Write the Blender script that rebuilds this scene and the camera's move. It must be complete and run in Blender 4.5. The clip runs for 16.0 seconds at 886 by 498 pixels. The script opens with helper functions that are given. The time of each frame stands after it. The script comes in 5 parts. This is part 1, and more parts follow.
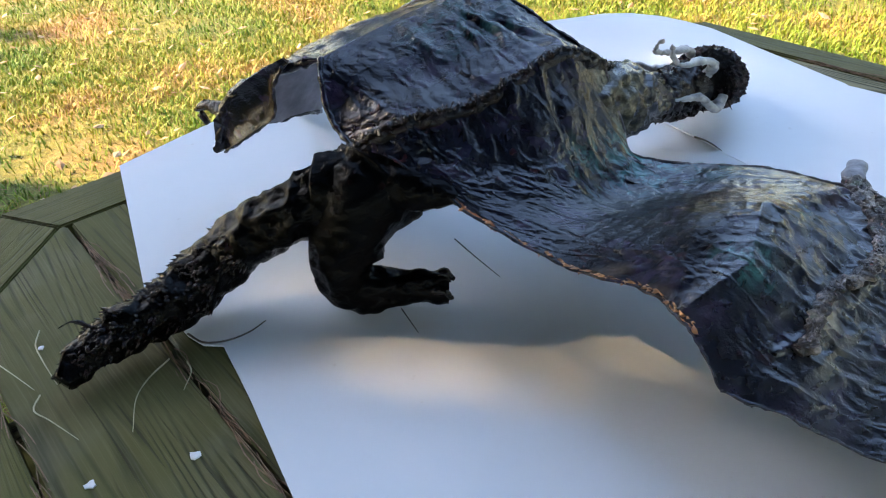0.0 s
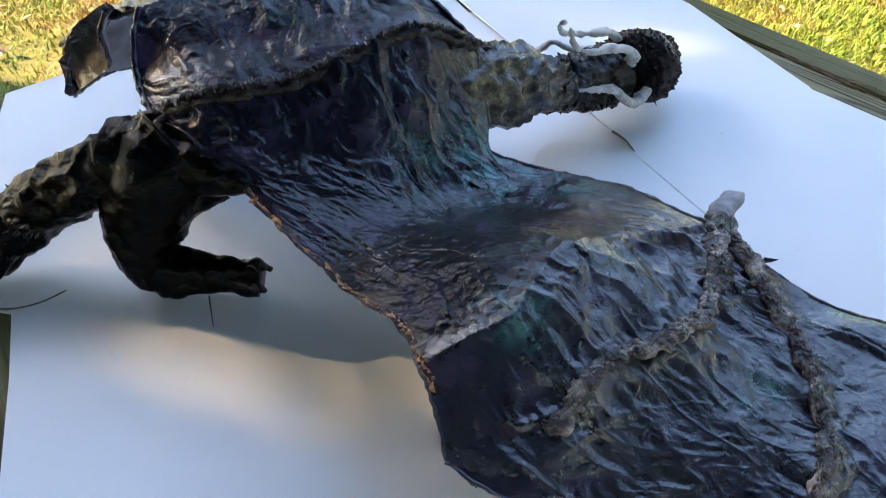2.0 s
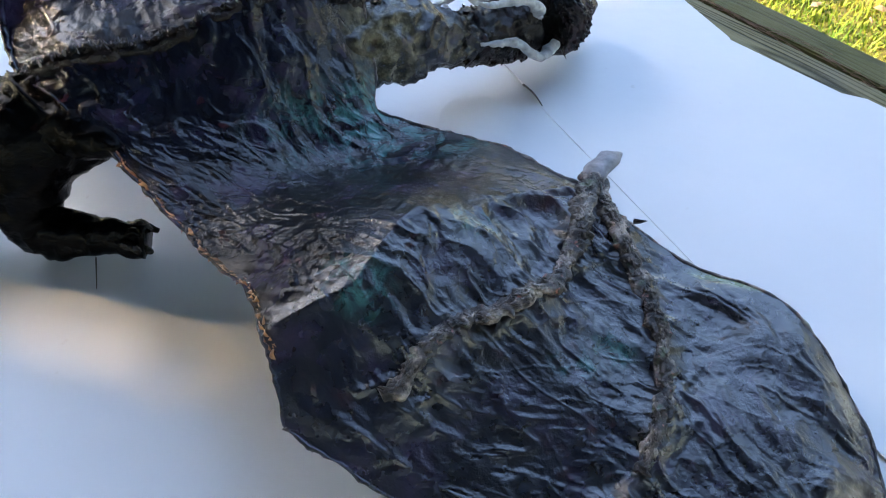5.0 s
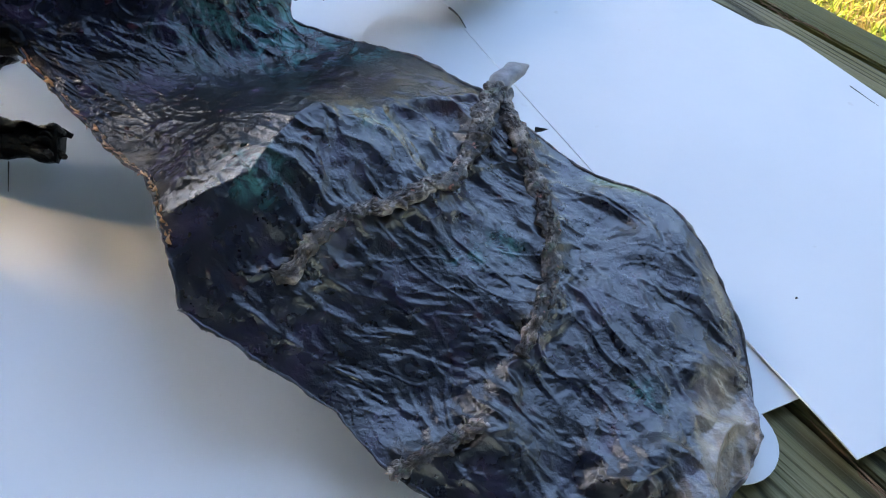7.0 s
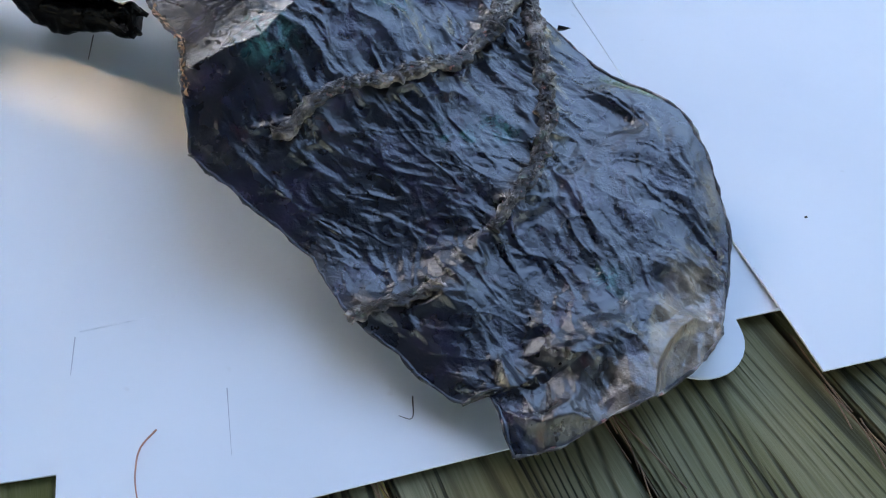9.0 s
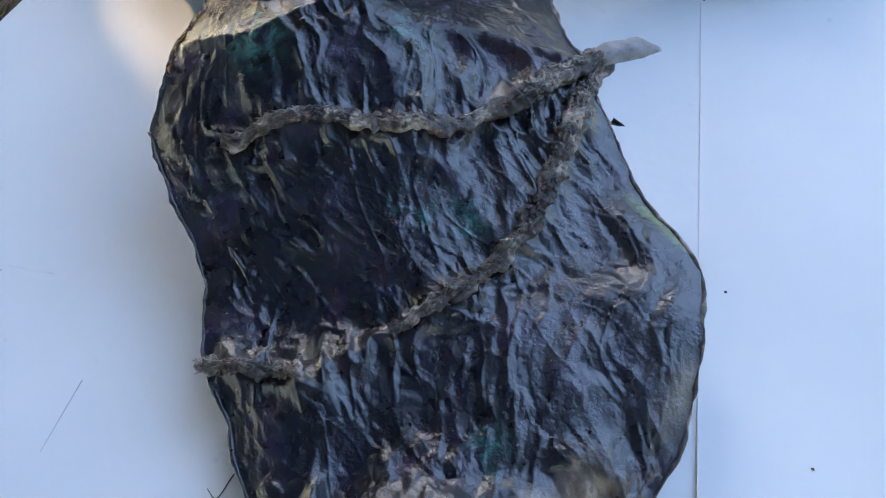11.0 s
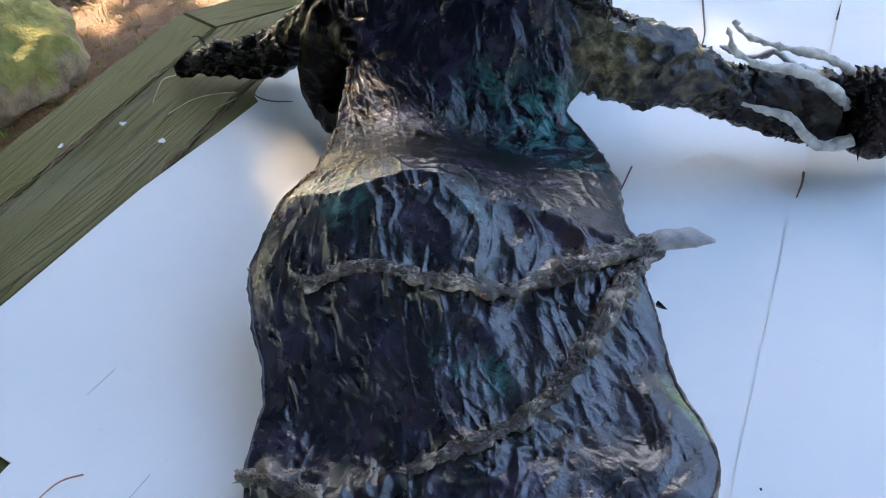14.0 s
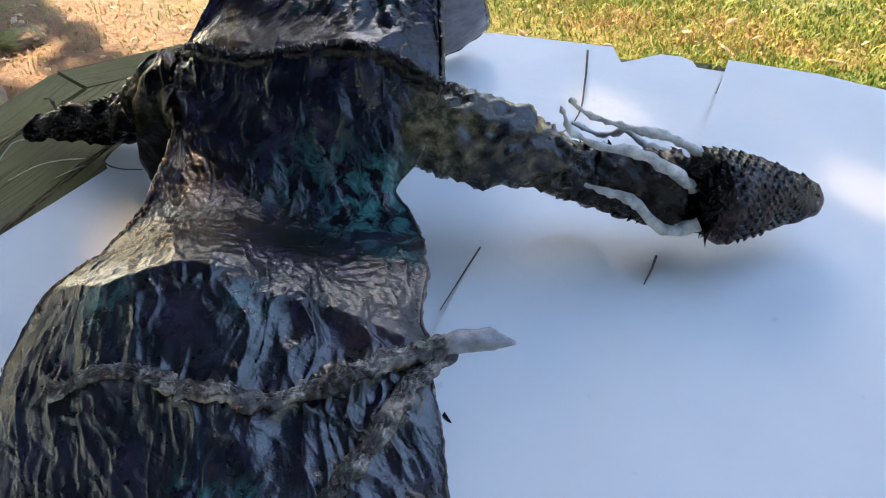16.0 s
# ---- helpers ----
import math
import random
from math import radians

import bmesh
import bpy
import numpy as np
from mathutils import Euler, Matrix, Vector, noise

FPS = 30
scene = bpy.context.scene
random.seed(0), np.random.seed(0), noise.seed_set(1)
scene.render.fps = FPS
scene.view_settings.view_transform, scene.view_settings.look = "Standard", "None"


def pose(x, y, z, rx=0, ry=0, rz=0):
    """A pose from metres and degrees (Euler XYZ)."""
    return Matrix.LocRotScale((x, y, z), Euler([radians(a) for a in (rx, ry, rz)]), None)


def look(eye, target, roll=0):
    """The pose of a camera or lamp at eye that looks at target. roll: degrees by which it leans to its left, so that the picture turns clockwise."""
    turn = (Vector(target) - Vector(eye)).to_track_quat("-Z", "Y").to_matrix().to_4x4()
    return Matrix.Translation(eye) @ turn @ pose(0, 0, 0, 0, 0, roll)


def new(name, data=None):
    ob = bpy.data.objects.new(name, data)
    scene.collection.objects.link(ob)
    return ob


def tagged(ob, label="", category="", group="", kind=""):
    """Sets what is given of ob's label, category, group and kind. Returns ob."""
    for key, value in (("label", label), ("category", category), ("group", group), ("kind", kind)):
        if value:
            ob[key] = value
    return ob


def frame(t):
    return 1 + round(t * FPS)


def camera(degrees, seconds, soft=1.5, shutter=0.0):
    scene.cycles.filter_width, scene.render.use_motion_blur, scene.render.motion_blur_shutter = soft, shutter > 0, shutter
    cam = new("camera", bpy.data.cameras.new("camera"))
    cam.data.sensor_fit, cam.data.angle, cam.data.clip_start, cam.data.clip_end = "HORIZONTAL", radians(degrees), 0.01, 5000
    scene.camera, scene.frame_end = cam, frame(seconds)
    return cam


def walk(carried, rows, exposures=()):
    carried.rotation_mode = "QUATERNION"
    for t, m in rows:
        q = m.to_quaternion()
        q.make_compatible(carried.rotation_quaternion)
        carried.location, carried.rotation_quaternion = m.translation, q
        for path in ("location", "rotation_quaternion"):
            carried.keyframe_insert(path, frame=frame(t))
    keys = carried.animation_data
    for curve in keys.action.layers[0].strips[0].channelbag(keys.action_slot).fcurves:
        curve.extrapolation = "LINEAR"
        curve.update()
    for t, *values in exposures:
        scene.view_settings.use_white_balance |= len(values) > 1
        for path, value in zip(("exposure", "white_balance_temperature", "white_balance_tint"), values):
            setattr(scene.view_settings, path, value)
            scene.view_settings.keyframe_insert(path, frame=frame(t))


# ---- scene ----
cam = camera(59.6, 16.0, 1.1)

PATH = [
    (0, (0.137, 0.022, 0.475), (-0.105, 1.651, -0.659), -5.0),
    (0.5, (0.226, 0.062, 0.477), (-0.107, 1.68, -0.651), -3.1),
    (1, (0.303, 0.096, 0.482), (-0.163, 1.665, -0.669), -2.1),
    (1.5, (0.314, 0.129, 0.473), (-0.136, 1.659, -0.733), -2.6),
    (2, (0.328, 0.153, 0.464), (-0.035, 1.662, -0.798), -1.4),
    (2.5, (0.364, 0.154, 0.464), (0.016, 1.62, -0.851), 0.1),
    (3, (0.392, 0.159, 0.465), (0.038, 1.575, -0.902), -0.0),
    (3.5, (0.405, 0.169, 0.466), (0.049, 1.551, -0.935), -1.1),
    (4, (0.407, 0.176, 0.471), (0.046, 1.569, -0.918), -1.9),
    (4.2, (0.407, 0.183, 0.476), (0.044, 1.591, -0.898), -2.0),
    (6.3, (0.452, 0.178, 0.469), (0.24, 1.6, -0.92), 2.0),
    (6.5, (0.457, 0.17, 0.465), (0.251, 1.575, -0.943), 2.3),
    (7, (0.469, 0.149, 0.46), (0.26, 1.506, -0.995), 2.4),
    (7.5, (0.482, 0.135, 0.457), (0.27, 1.445, -1.04), 2.4),
    (8, (0.498, 0.126, 0.455), (0.254, 1.415, -1.055), 1.4),
    (8.5, (0.524, 0.122, 0.45), (0.18, 1.375, -1.071), -0.7),
    (9, (0.582, 0.116, 0.442), (0.072, 1.305, -1.084), -2.5),
    (9.5, (0.628, 0.139, 0.434), (0.047, 1.27, -1.109), -1.3),
    (10, (0.629, 0.22, 0.407), (-0.041, 1.301, -1.136), -0.5),
    (10.2, (0.63, 0.253, 0.416), (-0.091, 1.272, -1.146), -0.9),
    (12.3, (0.764, 0.334, 0.428), (-0.452, 0.915, -1.05), -4.1),
    (12.5, (0.763, 0.337, 0.43), (-0.484, 0.927, -1.018), -4.5),
    (13, (0.762, 0.344, 0.438), (-0.542, 0.952, -0.952), -5.4),
    (13.5, (0.756, 0.349, 0.444), (-0.598, 0.982, -0.886), -5.8),
    (14, (0.748, 0.356, 0.454), (-0.657, 1.025, -0.802), -5.6),
    (14.5, (0.74, 0.363, 0.46), (-0.705, 1.078, -0.724), -5.1),
    (15, (0.752, 0.379, 0.464), (-0.71, 1.125, -0.679), -4.4),
    (15.5, (0.776, 0.421, 0.454), (-0.68, 1.175, -0.69), -3.9),
    (16, (0.755, 0.495, 0.437), (-0.673, 1.288, -0.718), -3.0),
]
walk(cam, [(t, look(eye, target, roll)) for t, eye, target, roll in PATH], exposures=[(0.0, 3.32), (1.5, 3.36), (3.0, 3.45), (9.0, 3.42), (13.0, 3.44), (14.5, 3.32), (15.3, 3.16), (16.0, 3.08)])

# ---- light: low warm sun through a tree, blue open sky ----
SUN = Vector((-1.3, 0.25, 1.0)).normalized()      # towards the sun
world = bpy.data.worlds.new("sky")
scene.world = world
world.use_nodes = True
wn = world.node_tree.nodes
sky = wn.new("ShaderNodeTexSky")
sky.sky_type, sky.sun_disc = "NISHITA", False
sky.sun_elevation, sky.sun_rotation = math.asin(SUN.z), math.atan2(SUN.x, SUN.y)
world.node_tree.links.new(sky.outputs[0], wn["Background"].inputs[0])
wn["Background"].inputs[1].default_value = 0.15
sun = new("sun", bpy.data.lights.new("sun", "SUN"))
sun.data.energy, sun.data.angle, sun.data.color = 2.4, radians(0.55), (1.0, 0.74, 0.44)
sun.matrix_world = look(SUN * 20, (0, 0, 0))
scene.view_settings.use_white_balance = True
scene.view_settings.white_balance_temperature = 6650


# ---- small tools ----
def link_mesh(name, verts, faces, mats, index=None, smooth=True):
    me = bpy.data.meshes.new(name)
    me.from_pydata([tuple(v) for v in verts], [], [tuple(int(i) for i in f) for f in faces])
    for m in mats:
        me.materials.append(m)
    if index is not None:
        me.polygons.foreach_set("material_index", np.asarray(index, dtype=np.int32))
    me.polygons.foreach_set("use_smooth", np.full(len(me.polygons), smooth))
    me.update()
    return new(name, me)


def part(name, bm, material, parent, label=""):
    me = bpy.data.meshes.new(name)
    bm.to_mesh(me)
    bm.free()
    me.materials.append(material)
    ob = new(name, me)
    ob.parent = parent
    return tagged(ob, label)


def hashed(i, j, k, seed):
    n = (i * 374761393 + j * 668265263 + k * 2147483647 + seed * 974711) & 0xFFFFFFFF
    n = ((n ^ (n >> 13)) * 1274126177) & 0xFFFFFFFF
    n = ((n ^ (n >> 16)) * 2246822519) & 0xFFFFFFFF
    return ((n ^ (n >> 15)) & 0xFFFFFF) / float(0xFFFFFF)


def vnoise(p, seed=0):
    """Smooth value noise in 0..1 for an array of points."""
    p = np.asarray(p, dtype=float)
    f = np.floor(p)
    i = f.astype(np.int64)
    w = p - f
    w = w * w * w * (w * (w * 6 - 15) + 10)
    out = 0
    for a in (0, 1):
        for b in (0, 1):
            for c in (0, 1):
                k = (w[..., 0] if a else 1 - w[..., 0]) * (w[..., 1] if b else 1 - w[..., 1]) * (w[..., 2] if c else 1 - w[..., 2])
                out = out + k * hashed(i[..., 0] + a, i[..., 1] + b, i[..., 2] + c, seed)
    return out


def fbm(p, octaves=4, seed=0):
    p = np.asarray(p, dtype=float)
    total, amp, norm = 0, 1.0, 0
    for o in range(octaves):
        total = total + amp * vnoise(p * 2.03 ** o + 17.3 * o, seed + o)
        norm += amp
        amp *= 0.5
    return total / norm


def ridged(p, octaves=3, seed=0):
    p = np.asarray(p, dtype=float)
    total, amp, norm = 0, 1.0, 0
    for o in range(octaves):
        total = total + amp * (1 - np.abs(2 * vnoise(p * 2.1 ** o + 9.7 * o, seed + o) - 1)) ** 2
        norm += amp
        amp *= 0.5
    return total / norm


def curve(points, n, loose=1.0):
    """A line of n points through the given ones, evenly spaced along their chords; loose 0: straight pieces, 1: smooth."""
    p = np.asarray(points, dtype=float)
    t = np.concatenate([[0], np.cumsum(np.linalg.norm(np.diff(p, axis=0), axis=1))])
    q = np.linspace(0, t[-1], n)
    m = np.gradient(p, t, axis=0) if len(p) > 2 else np.repeat((p[1:] - p[:1]) / t[-1], 2, axis=0)
    k = np.clip(np.searchsorted(t, q, side="right") - 1, 0, len(p) - 2)
    h = (t[k + 1] - t[k])[:, None]
    s = ((q - t[k])[:, None]) / h
    smooth = (2 * s ** 3 - 3 * s ** 2 + 1) * p[k] + (s ** 3 - 2 * s ** 2 + s) * h * m[k] + (-2 * s ** 3 + 3 * s ** 2) * p[k + 1] + (s ** 3 - s ** 2) * h * m[k + 1]
    return loose * smooth + (1 - loose) * ((1 - s) * p[k] + s * p[k + 1])


# ---- materials ----
class Nodes:
    def __init__(self, name):
        self.m = bpy.data.materials.new(name)
        self.m.use_nodes = True
        self.t = self.m.node_tree
        self.b = self.t.nodes["Principled BSDF"]

    def put(self, kind, inputs=None, **props):
        n = self.t.nodes.new("ShaderNode" + kind)
        for k, v in props.items():
            if k == "operation":
                n.operation = v
            elif k == "blend":
                n.blend_type = v
            elif k == "data":
                n.data_type = v
            elif k == "bands":
                n.bands_direction = v
            elif k == "feature":
                n.feature = v
        for k, v in (inputs or {}).items():
            self.to(v, n.inputs[k])
        return n

    def to(self, v, socket):
        if isinstance(v, bpy.types.NodeSocket):
            self.t.links.new(v, socket)
        else:
            socket.default_value = v

    def object(self):
        return self.put("TexCoord").outputs["Object"]

    def scaled(self, vec, scale, loc=(0, 0, 0)):
        return self.put("Mapping", {"Vector": vec, "Scale": scale, "Location": loc}).outputs[0]

    def noise(self, vec, scale, detail=3.0, rough=0.55, distortion=0.0):
        return self.put("TexNoise", {"Vector": vec, "Scale": scale, "Detail": detail, "Roughness": rough, "Distortion": distortion}).outputs[0]

    def ramp(self, fac, *stops):
        n = self.t.nodes.new("ShaderNodeValToRGB")
        self.t.links.new(fac, n.inputs[0])
        e = n.color_ramp.elements
        while len(e) < len(stops):
            e.new(0.5)
        for el, (pos, col) in zip(e, stops):
            el.position = pos
            el.color = (*col, 1) if isinstance(col, tuple) else (col, col, col, 1)
        return n.outputs[0]

    def mix(self, fac, a, b, blend="MIX"):
        n = self.t.nodes.new("ShaderNodeMix")
        n.data_type, n.blend_type = "RGBA", blend
        for v, s in ((fac, n.inputs[0]), (a, n.inputs[6]), (b, n.inputs[7])):
            if isinstance(v, tuple):
                v = (*v, 1)
            self.to(v, s)
        return n.outputs[2]

    def math(self, op, a, b=0.0, c=0.0):
        n = self.t.nodes.new("ShaderNodeMath")
        n.operation = op
        for v, s in zip((a, b, c), n.inputs):
            self.to(v, s)
        return n.outputs[0]

    def near(self, vec, centre, size, wobble, soft=0.5):
        """1 inside a blob round centre, 0 outside, with an uneven rim."""
        d = self.put("VectorMath", {0: self.put("VectorMath", {0: self.put("VectorMath", {0: vec, 1: centre}, operation="SUBTRACT").outputs[0], 1: tuple(1 / s for s in size)}, operation="MULTIPLY").outputs[0]}, operation="LENGTH").outputs["Value"]
        d = self.math("ADD", d, self.math("MULTIPLY", self.math("SUBTRACT", wobble, 0.5), 1.6))
        n = self.put("MapRange", {"Value": d, "From Min": 1 - soft, "From Max": 1 + soft, "To Min": 1.0, "To Max": 0.0})
        return n.outputs[0]

    def bump(self, height, strength, distance, normal=None):
        n = self.put("Bump", {"Height": height, "Strength": strength, "Distance": distance})
        if normal is not None:
            self.t.links.new(normal, n.inputs["Normal"])
        return n.outputs[0]

    def finish(self, color=None, rough=None, normal=None, metal=None, **more):
        for key, v in (("Base Color", color), ("Roughness", rough), ("Normal", normal), ("Metallic", metal)):
            if v is not None:
                self.to((*v, 1) if isinstance(v, tuple) and len(v) == 3 else v, self.b.inputs[key])
        for k, v in more.items():
            self.to(v, self.b.inputs[k.replace("_", " ")])
        return self.m


def paper_paint():
    """Satin, nearly black blue paint over crumpled paper, with teal, bronze and olive patches and crests paled by wear
    and painted sheen.
    """
    n = Nodes("dragon_paint")
    v = n.object()
    big, mid, blot = n.noise(v, 11, 4, 0.6), n.noise(v, 34, 5, 0.65), n.noise(v, 22, 4, 0.7, 0.6)
    col = n.ramp(mid, (0.30, (0.0008, 0.0010, 0.0026)), (0.52, (0.0024, 0.0034, 0.0088)), (0.74, (0.009, 0.012, 0.028)))
    # tops of the folds: pale wear, and sheen put into the colour
    crest = n.ramp(n.put("NewGeometry").outputs["Pointiness"], (0.53, 0.0), (0.60, 1.0))
    worn_sheen = n.math("MULTIPLY", crest, n.ramp(n.noise(v, 95, 4, 0.7), (0.42, 0.0), (0.66, 0.5)))
    col = n.mix(worn_sheen, col, (0.034, 0.035, 0.050))
    streak = n.noise(n.scaled(v, (60, 60, 24)), 1.0, 5, 0.7, 0.7)
    teal = n.ramp(streak, (0.46, 0.0), (0.62, 1.0))
    for c, s, k in (((0.205, 0.69, 0.10), (0.06, 0.05, 0.035), .6), ((0.235, 0.735, 0.09), (0.038, 0.048, 0.035), .85), ((0.29, 0.5, 0.13), (0.020, 0.016, 0.03), .9), ((0.345, 0.575, 0.12), (0.02, 0.012, 0.02), .6),
                    ((0.43, 0.505, 0.075), (0.014, 0.012, 0.03), .55), ((0.455, 0.525, 0.075), (0.012, 0.010, 0.02), .6), ((0.56, 0.44, 0.04), (0.012, 0.012, 0.03), .7), ((0.06, 0.80, 0.22), (0.06, 0.05, 0.04), .35), ((0.29, 0.71, 0.088), (0.05, 0.025, 0.03), .5)):
        col = n.mix(n.math("MULTIPLY", n.near(v, c, s, big), n.math("MULTIPLY", teal, k)), col, (0.055, 0.185, 0.18))
    bronze = n.ramp(n.noise(v, 48, 5, 0.7), (0.34, (0.09, 0.066, 0.045)), (0.5, (0.27, 0.205, 0.145)), (0.68, (0.42, 0.335, 0.25)))
    # bronze paint; the patch at (0.365, 0.650) also paints in a pale sheen
    for c, s, w in (((0.605, 0.385, 0.02), (0.022, 0.028, 0.04), 0.35), ((0.575, 0.345, 0.02), (0.035, 0.018, 0.04), 0.12), ((0.190, 0.520, 0.10), (0.022, 0.007, 0.03), 0.2),
                    ((0.225, 0.485, 0.108), (0.012, 0.008, 0.03), 0.1), ((0.365, 0.650, 0.10), (0.06, 0.025, 0.03), 0.2), ((-0.11, 0.61, 0.12), (0.06, 0.02, 0.02), 0.25), ((0.615, 0.56, 0.04), (0.012, 0.03, 0.03), 0.4)):
        col = n.mix(n.math("MULTIPLY", n.near(v, c, s, blot), w), col, bronze)
    col = n.mix(n.math("MULTIPLY", n.near(v, (0.545, 0.618, 0.06), (0.035, 0.006, 0.03), blot), 0.7), col, (0.24, 0.30, 0.10))
    olive = n.math("MULTIPLY", n.near(v, (0.245, 0.600, 0.10), (0.095, 0.070, 0.06), blot), 0.92)
    col = n.mix(olive, col, n.ramp(n.noise(n.scaled(v, (24, 70, 40)), 1.0, 4, 0.7), (0.35, (0.002, 0.0022, 0.0012)), (0.55, (0.006, 0.0058, 0.0033)), (0.75, (0.026, 0.024, 0.015))))
    collar = n.math("MULTIPLY", n.near(v, (0.225, 0.80, 0.125), (0.036, 0.044, 0.050), blot, 0.3), 0.9)
    col = n.mix(collar, col, n.ramp(n.noise(v, 75, 5, 0.7), (0.36, (0.012, 0.011, 0.006)), (0.50, (0.055, 0.049, 0.028)), (0.66, (0.19, 0.17, 0.11))))
    neck = n.math("MULTIPLY", n.near(v, (0.262, 0.885, 0.09), (0.045, 0.055, 0.05), blot, 0.4), 0.8)
    col = n.mix(neck, col, n.ramp(n.noise(v, 60, 5, 0.7), (0.38, (0.003, 0.0028, 0.0026)), (0.50, (0.020, 0.018, 0.014)), (0.64, (0.10, 0.086, 0.066))))
    bloom = n.math("MULTIPLY", n.near(v, (0.56, 0.56, 0.05), (0.085, 0.06, 0.06), blot, 0.6), n.math("MULTIPLY", mid, 0.25))
    col = n.mix(bloom, col, (0.11, 0.115, 0.15))
    for c, s, w in (((0.614, 0.440, 0.03), (0.024, 0.045, 0.08), 0.9), ((0.590, 0.365, 0.02), (0.030, 0.022, 0.06), 0.12)):
        col = n.mix(n.math("MULTIPLY", n.near(v, c, s, blot, 0.25), w), col, bronze)
    red = n.math("MULTIPLY", n.ramp(n.noise(v, 42, 3, 0.6), (0.62, 0.0), (0.74, 1.0)), 0.4)
    col = n.mix(red, col, (0.085, 0.022, 0.024))
    # iridescent violet sheen, put into the base colour as random patches
    violet = n.math("MULTIPLY", n.ramp(n.noise(v, 27, 4, 0.65, 0.5), (0.52, 0.0), (0.66, 1.0)), 0.5)
    col = n.mix(violet, col, (0.034, 0.024, 0.058))
    nm = n.bump(n.noise(v, 130, 4, 0.6, 0.4), 0.20, 0.0030)
    cell = n.put("TexVoronoi", {"Vector": n.put("VectorMath", {0: v, 1: n.put("VectorMath", {0: n.put("TexNoise", {"Vector": v, "Scale": 60.0, "Detail": 3.0}).outputs["Color"], 1: (0.012, 0.012, 0.012)}, operation="MULTIPLY").outputs[0]}, operation="ADD").outputs[0], "Scale": 95.0}, feature="DISTANCE_TO_EDGE").outputs["Distance"]
    nm = n.bump(n.ramp(cell, (0.0, 0.0), (0.16, 1.0)), 0.07, 0.0022, nm)
    nm = n.bump(n.noise(v, 450, 3, 0.6), 0.42, 0.0011, nm)
    xyz = n.put("SeparateXYZ", {"Vector": v}).outputs
    web = n.ramp(n.math("SUBTRACT", n.math("MULTIPLY", n.math("SUBTRACT", xyz[0], 0.312), 0.69), n.math("MULTIPLY", n.math("SUBTRACT", xyz[1], 0.563), 0.72)), (0.0, 0.0), (0.02, 1.0))
    rough = n.math("ADD", n.ramp(n.noise(v, 45, 4, 0.6), (0.3, 0.11), (0.7, 0.21)), n.math("ADD", n.math("MULTIPLY", worn_sheen, 0.10), n.math("MULTIPLY", web, 0.12)))
    dull = n.math("MULTIPLY", n.near(v, (0.0, 0.80, 0.21), (0.17, 0.16, 0.09), big, 0.3), 0.15)
    dull = n.math("MAXIMUM", dull, n.math("MULTIPLY", n.near(v, (0.225, 0.51, 0.11), (0.085, 0.055, 0.06), big, 0.4), 0.23))
    dull = n.math("MAXIMUM", n.math("MULTIPLY", dull, n.math("SUBTRACT", 1.0, web)), n.math("MULTIPLY", olive, 0.10))
    return n.finish(col, rough, nm, 0.0, IOR=n.math("SUBTRACT", n.math("ADD", 1.42, n.math("MULTIPLY", web, 0.27)), dull))


def black_gloss():
    """Shiny black enamel over crumpled paper, for the body, tail and legs."""
    n = Nodes("black_gloss")
    v = n.object()
    a = n.noise(v, 40, 5, 0.65)
    col = n.ramp(a, (0.35, (0.0004, 0.0004, 0.0005)), (0.6, (0.0010, 0.0010, 0.0013)), (0.8, (0.006, 0.0055, 0.005)))
    red = n.math("MULTIPLY", n.ramp(n.noise(v, 55, 3, 0.6), (0.62, 0.0), (0.74, 1.0)), 0.12)
    col = n.mix(red, col, (0.045, 0.012, 0.012))
    nm = n.bump(n.noise(v, 100, 5, 0.6, 0.6), 0.7, 0.003)
    nm = n.bump(n.noise(v, 380, 3, 0.6), 0.3, 0.0007, nm)
    return n.finish(col, n.ramp(a, (0.3, 0.07), (0.7, 0.20)), nm, 0.0, Specular_IOR_Level=0.06)


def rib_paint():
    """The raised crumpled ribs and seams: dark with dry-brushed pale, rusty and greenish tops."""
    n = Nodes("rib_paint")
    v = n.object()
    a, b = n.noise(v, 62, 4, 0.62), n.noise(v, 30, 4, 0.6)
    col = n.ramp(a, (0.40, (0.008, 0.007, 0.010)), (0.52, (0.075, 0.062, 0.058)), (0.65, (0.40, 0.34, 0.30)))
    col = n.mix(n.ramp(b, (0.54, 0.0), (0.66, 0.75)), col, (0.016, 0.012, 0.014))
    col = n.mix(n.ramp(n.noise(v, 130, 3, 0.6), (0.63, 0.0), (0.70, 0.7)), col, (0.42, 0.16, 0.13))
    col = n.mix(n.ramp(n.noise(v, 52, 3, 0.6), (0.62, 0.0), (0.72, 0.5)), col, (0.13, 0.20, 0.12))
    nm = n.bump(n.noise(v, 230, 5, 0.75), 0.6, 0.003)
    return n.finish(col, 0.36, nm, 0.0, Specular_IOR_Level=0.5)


def scale_paint(name="scale_paint", tint=(0.022, 0.012, 0.012), share=0.5):
    n = Nodes(name)
    v = n.object()
    a = n.noise(v, 60, 5, 0.7)
    col = n.ramp(a, (0.35, (0.0012, 0.0012, 0.0016)), (0.58, (0.005, 0.0045, 0.0055)), (0.74, (0.026, 0.024, 0.027)))
    col = n.mix(n.math("MULTIPLY", n.ramp(n.noise(v, 40, 3, 0.6), (0.42, 0.0), (0.62, 1.0)), share), col, tint)
    nm = n.bump(n.noise(v, 210, 4, 0.7), 0.6, 0.003)
    return n.finish(col, n.ramp(a, (0.3, 0.14), (0.7, 0.30)), nm, 0.0, Specular_IOR_Level=0.26)


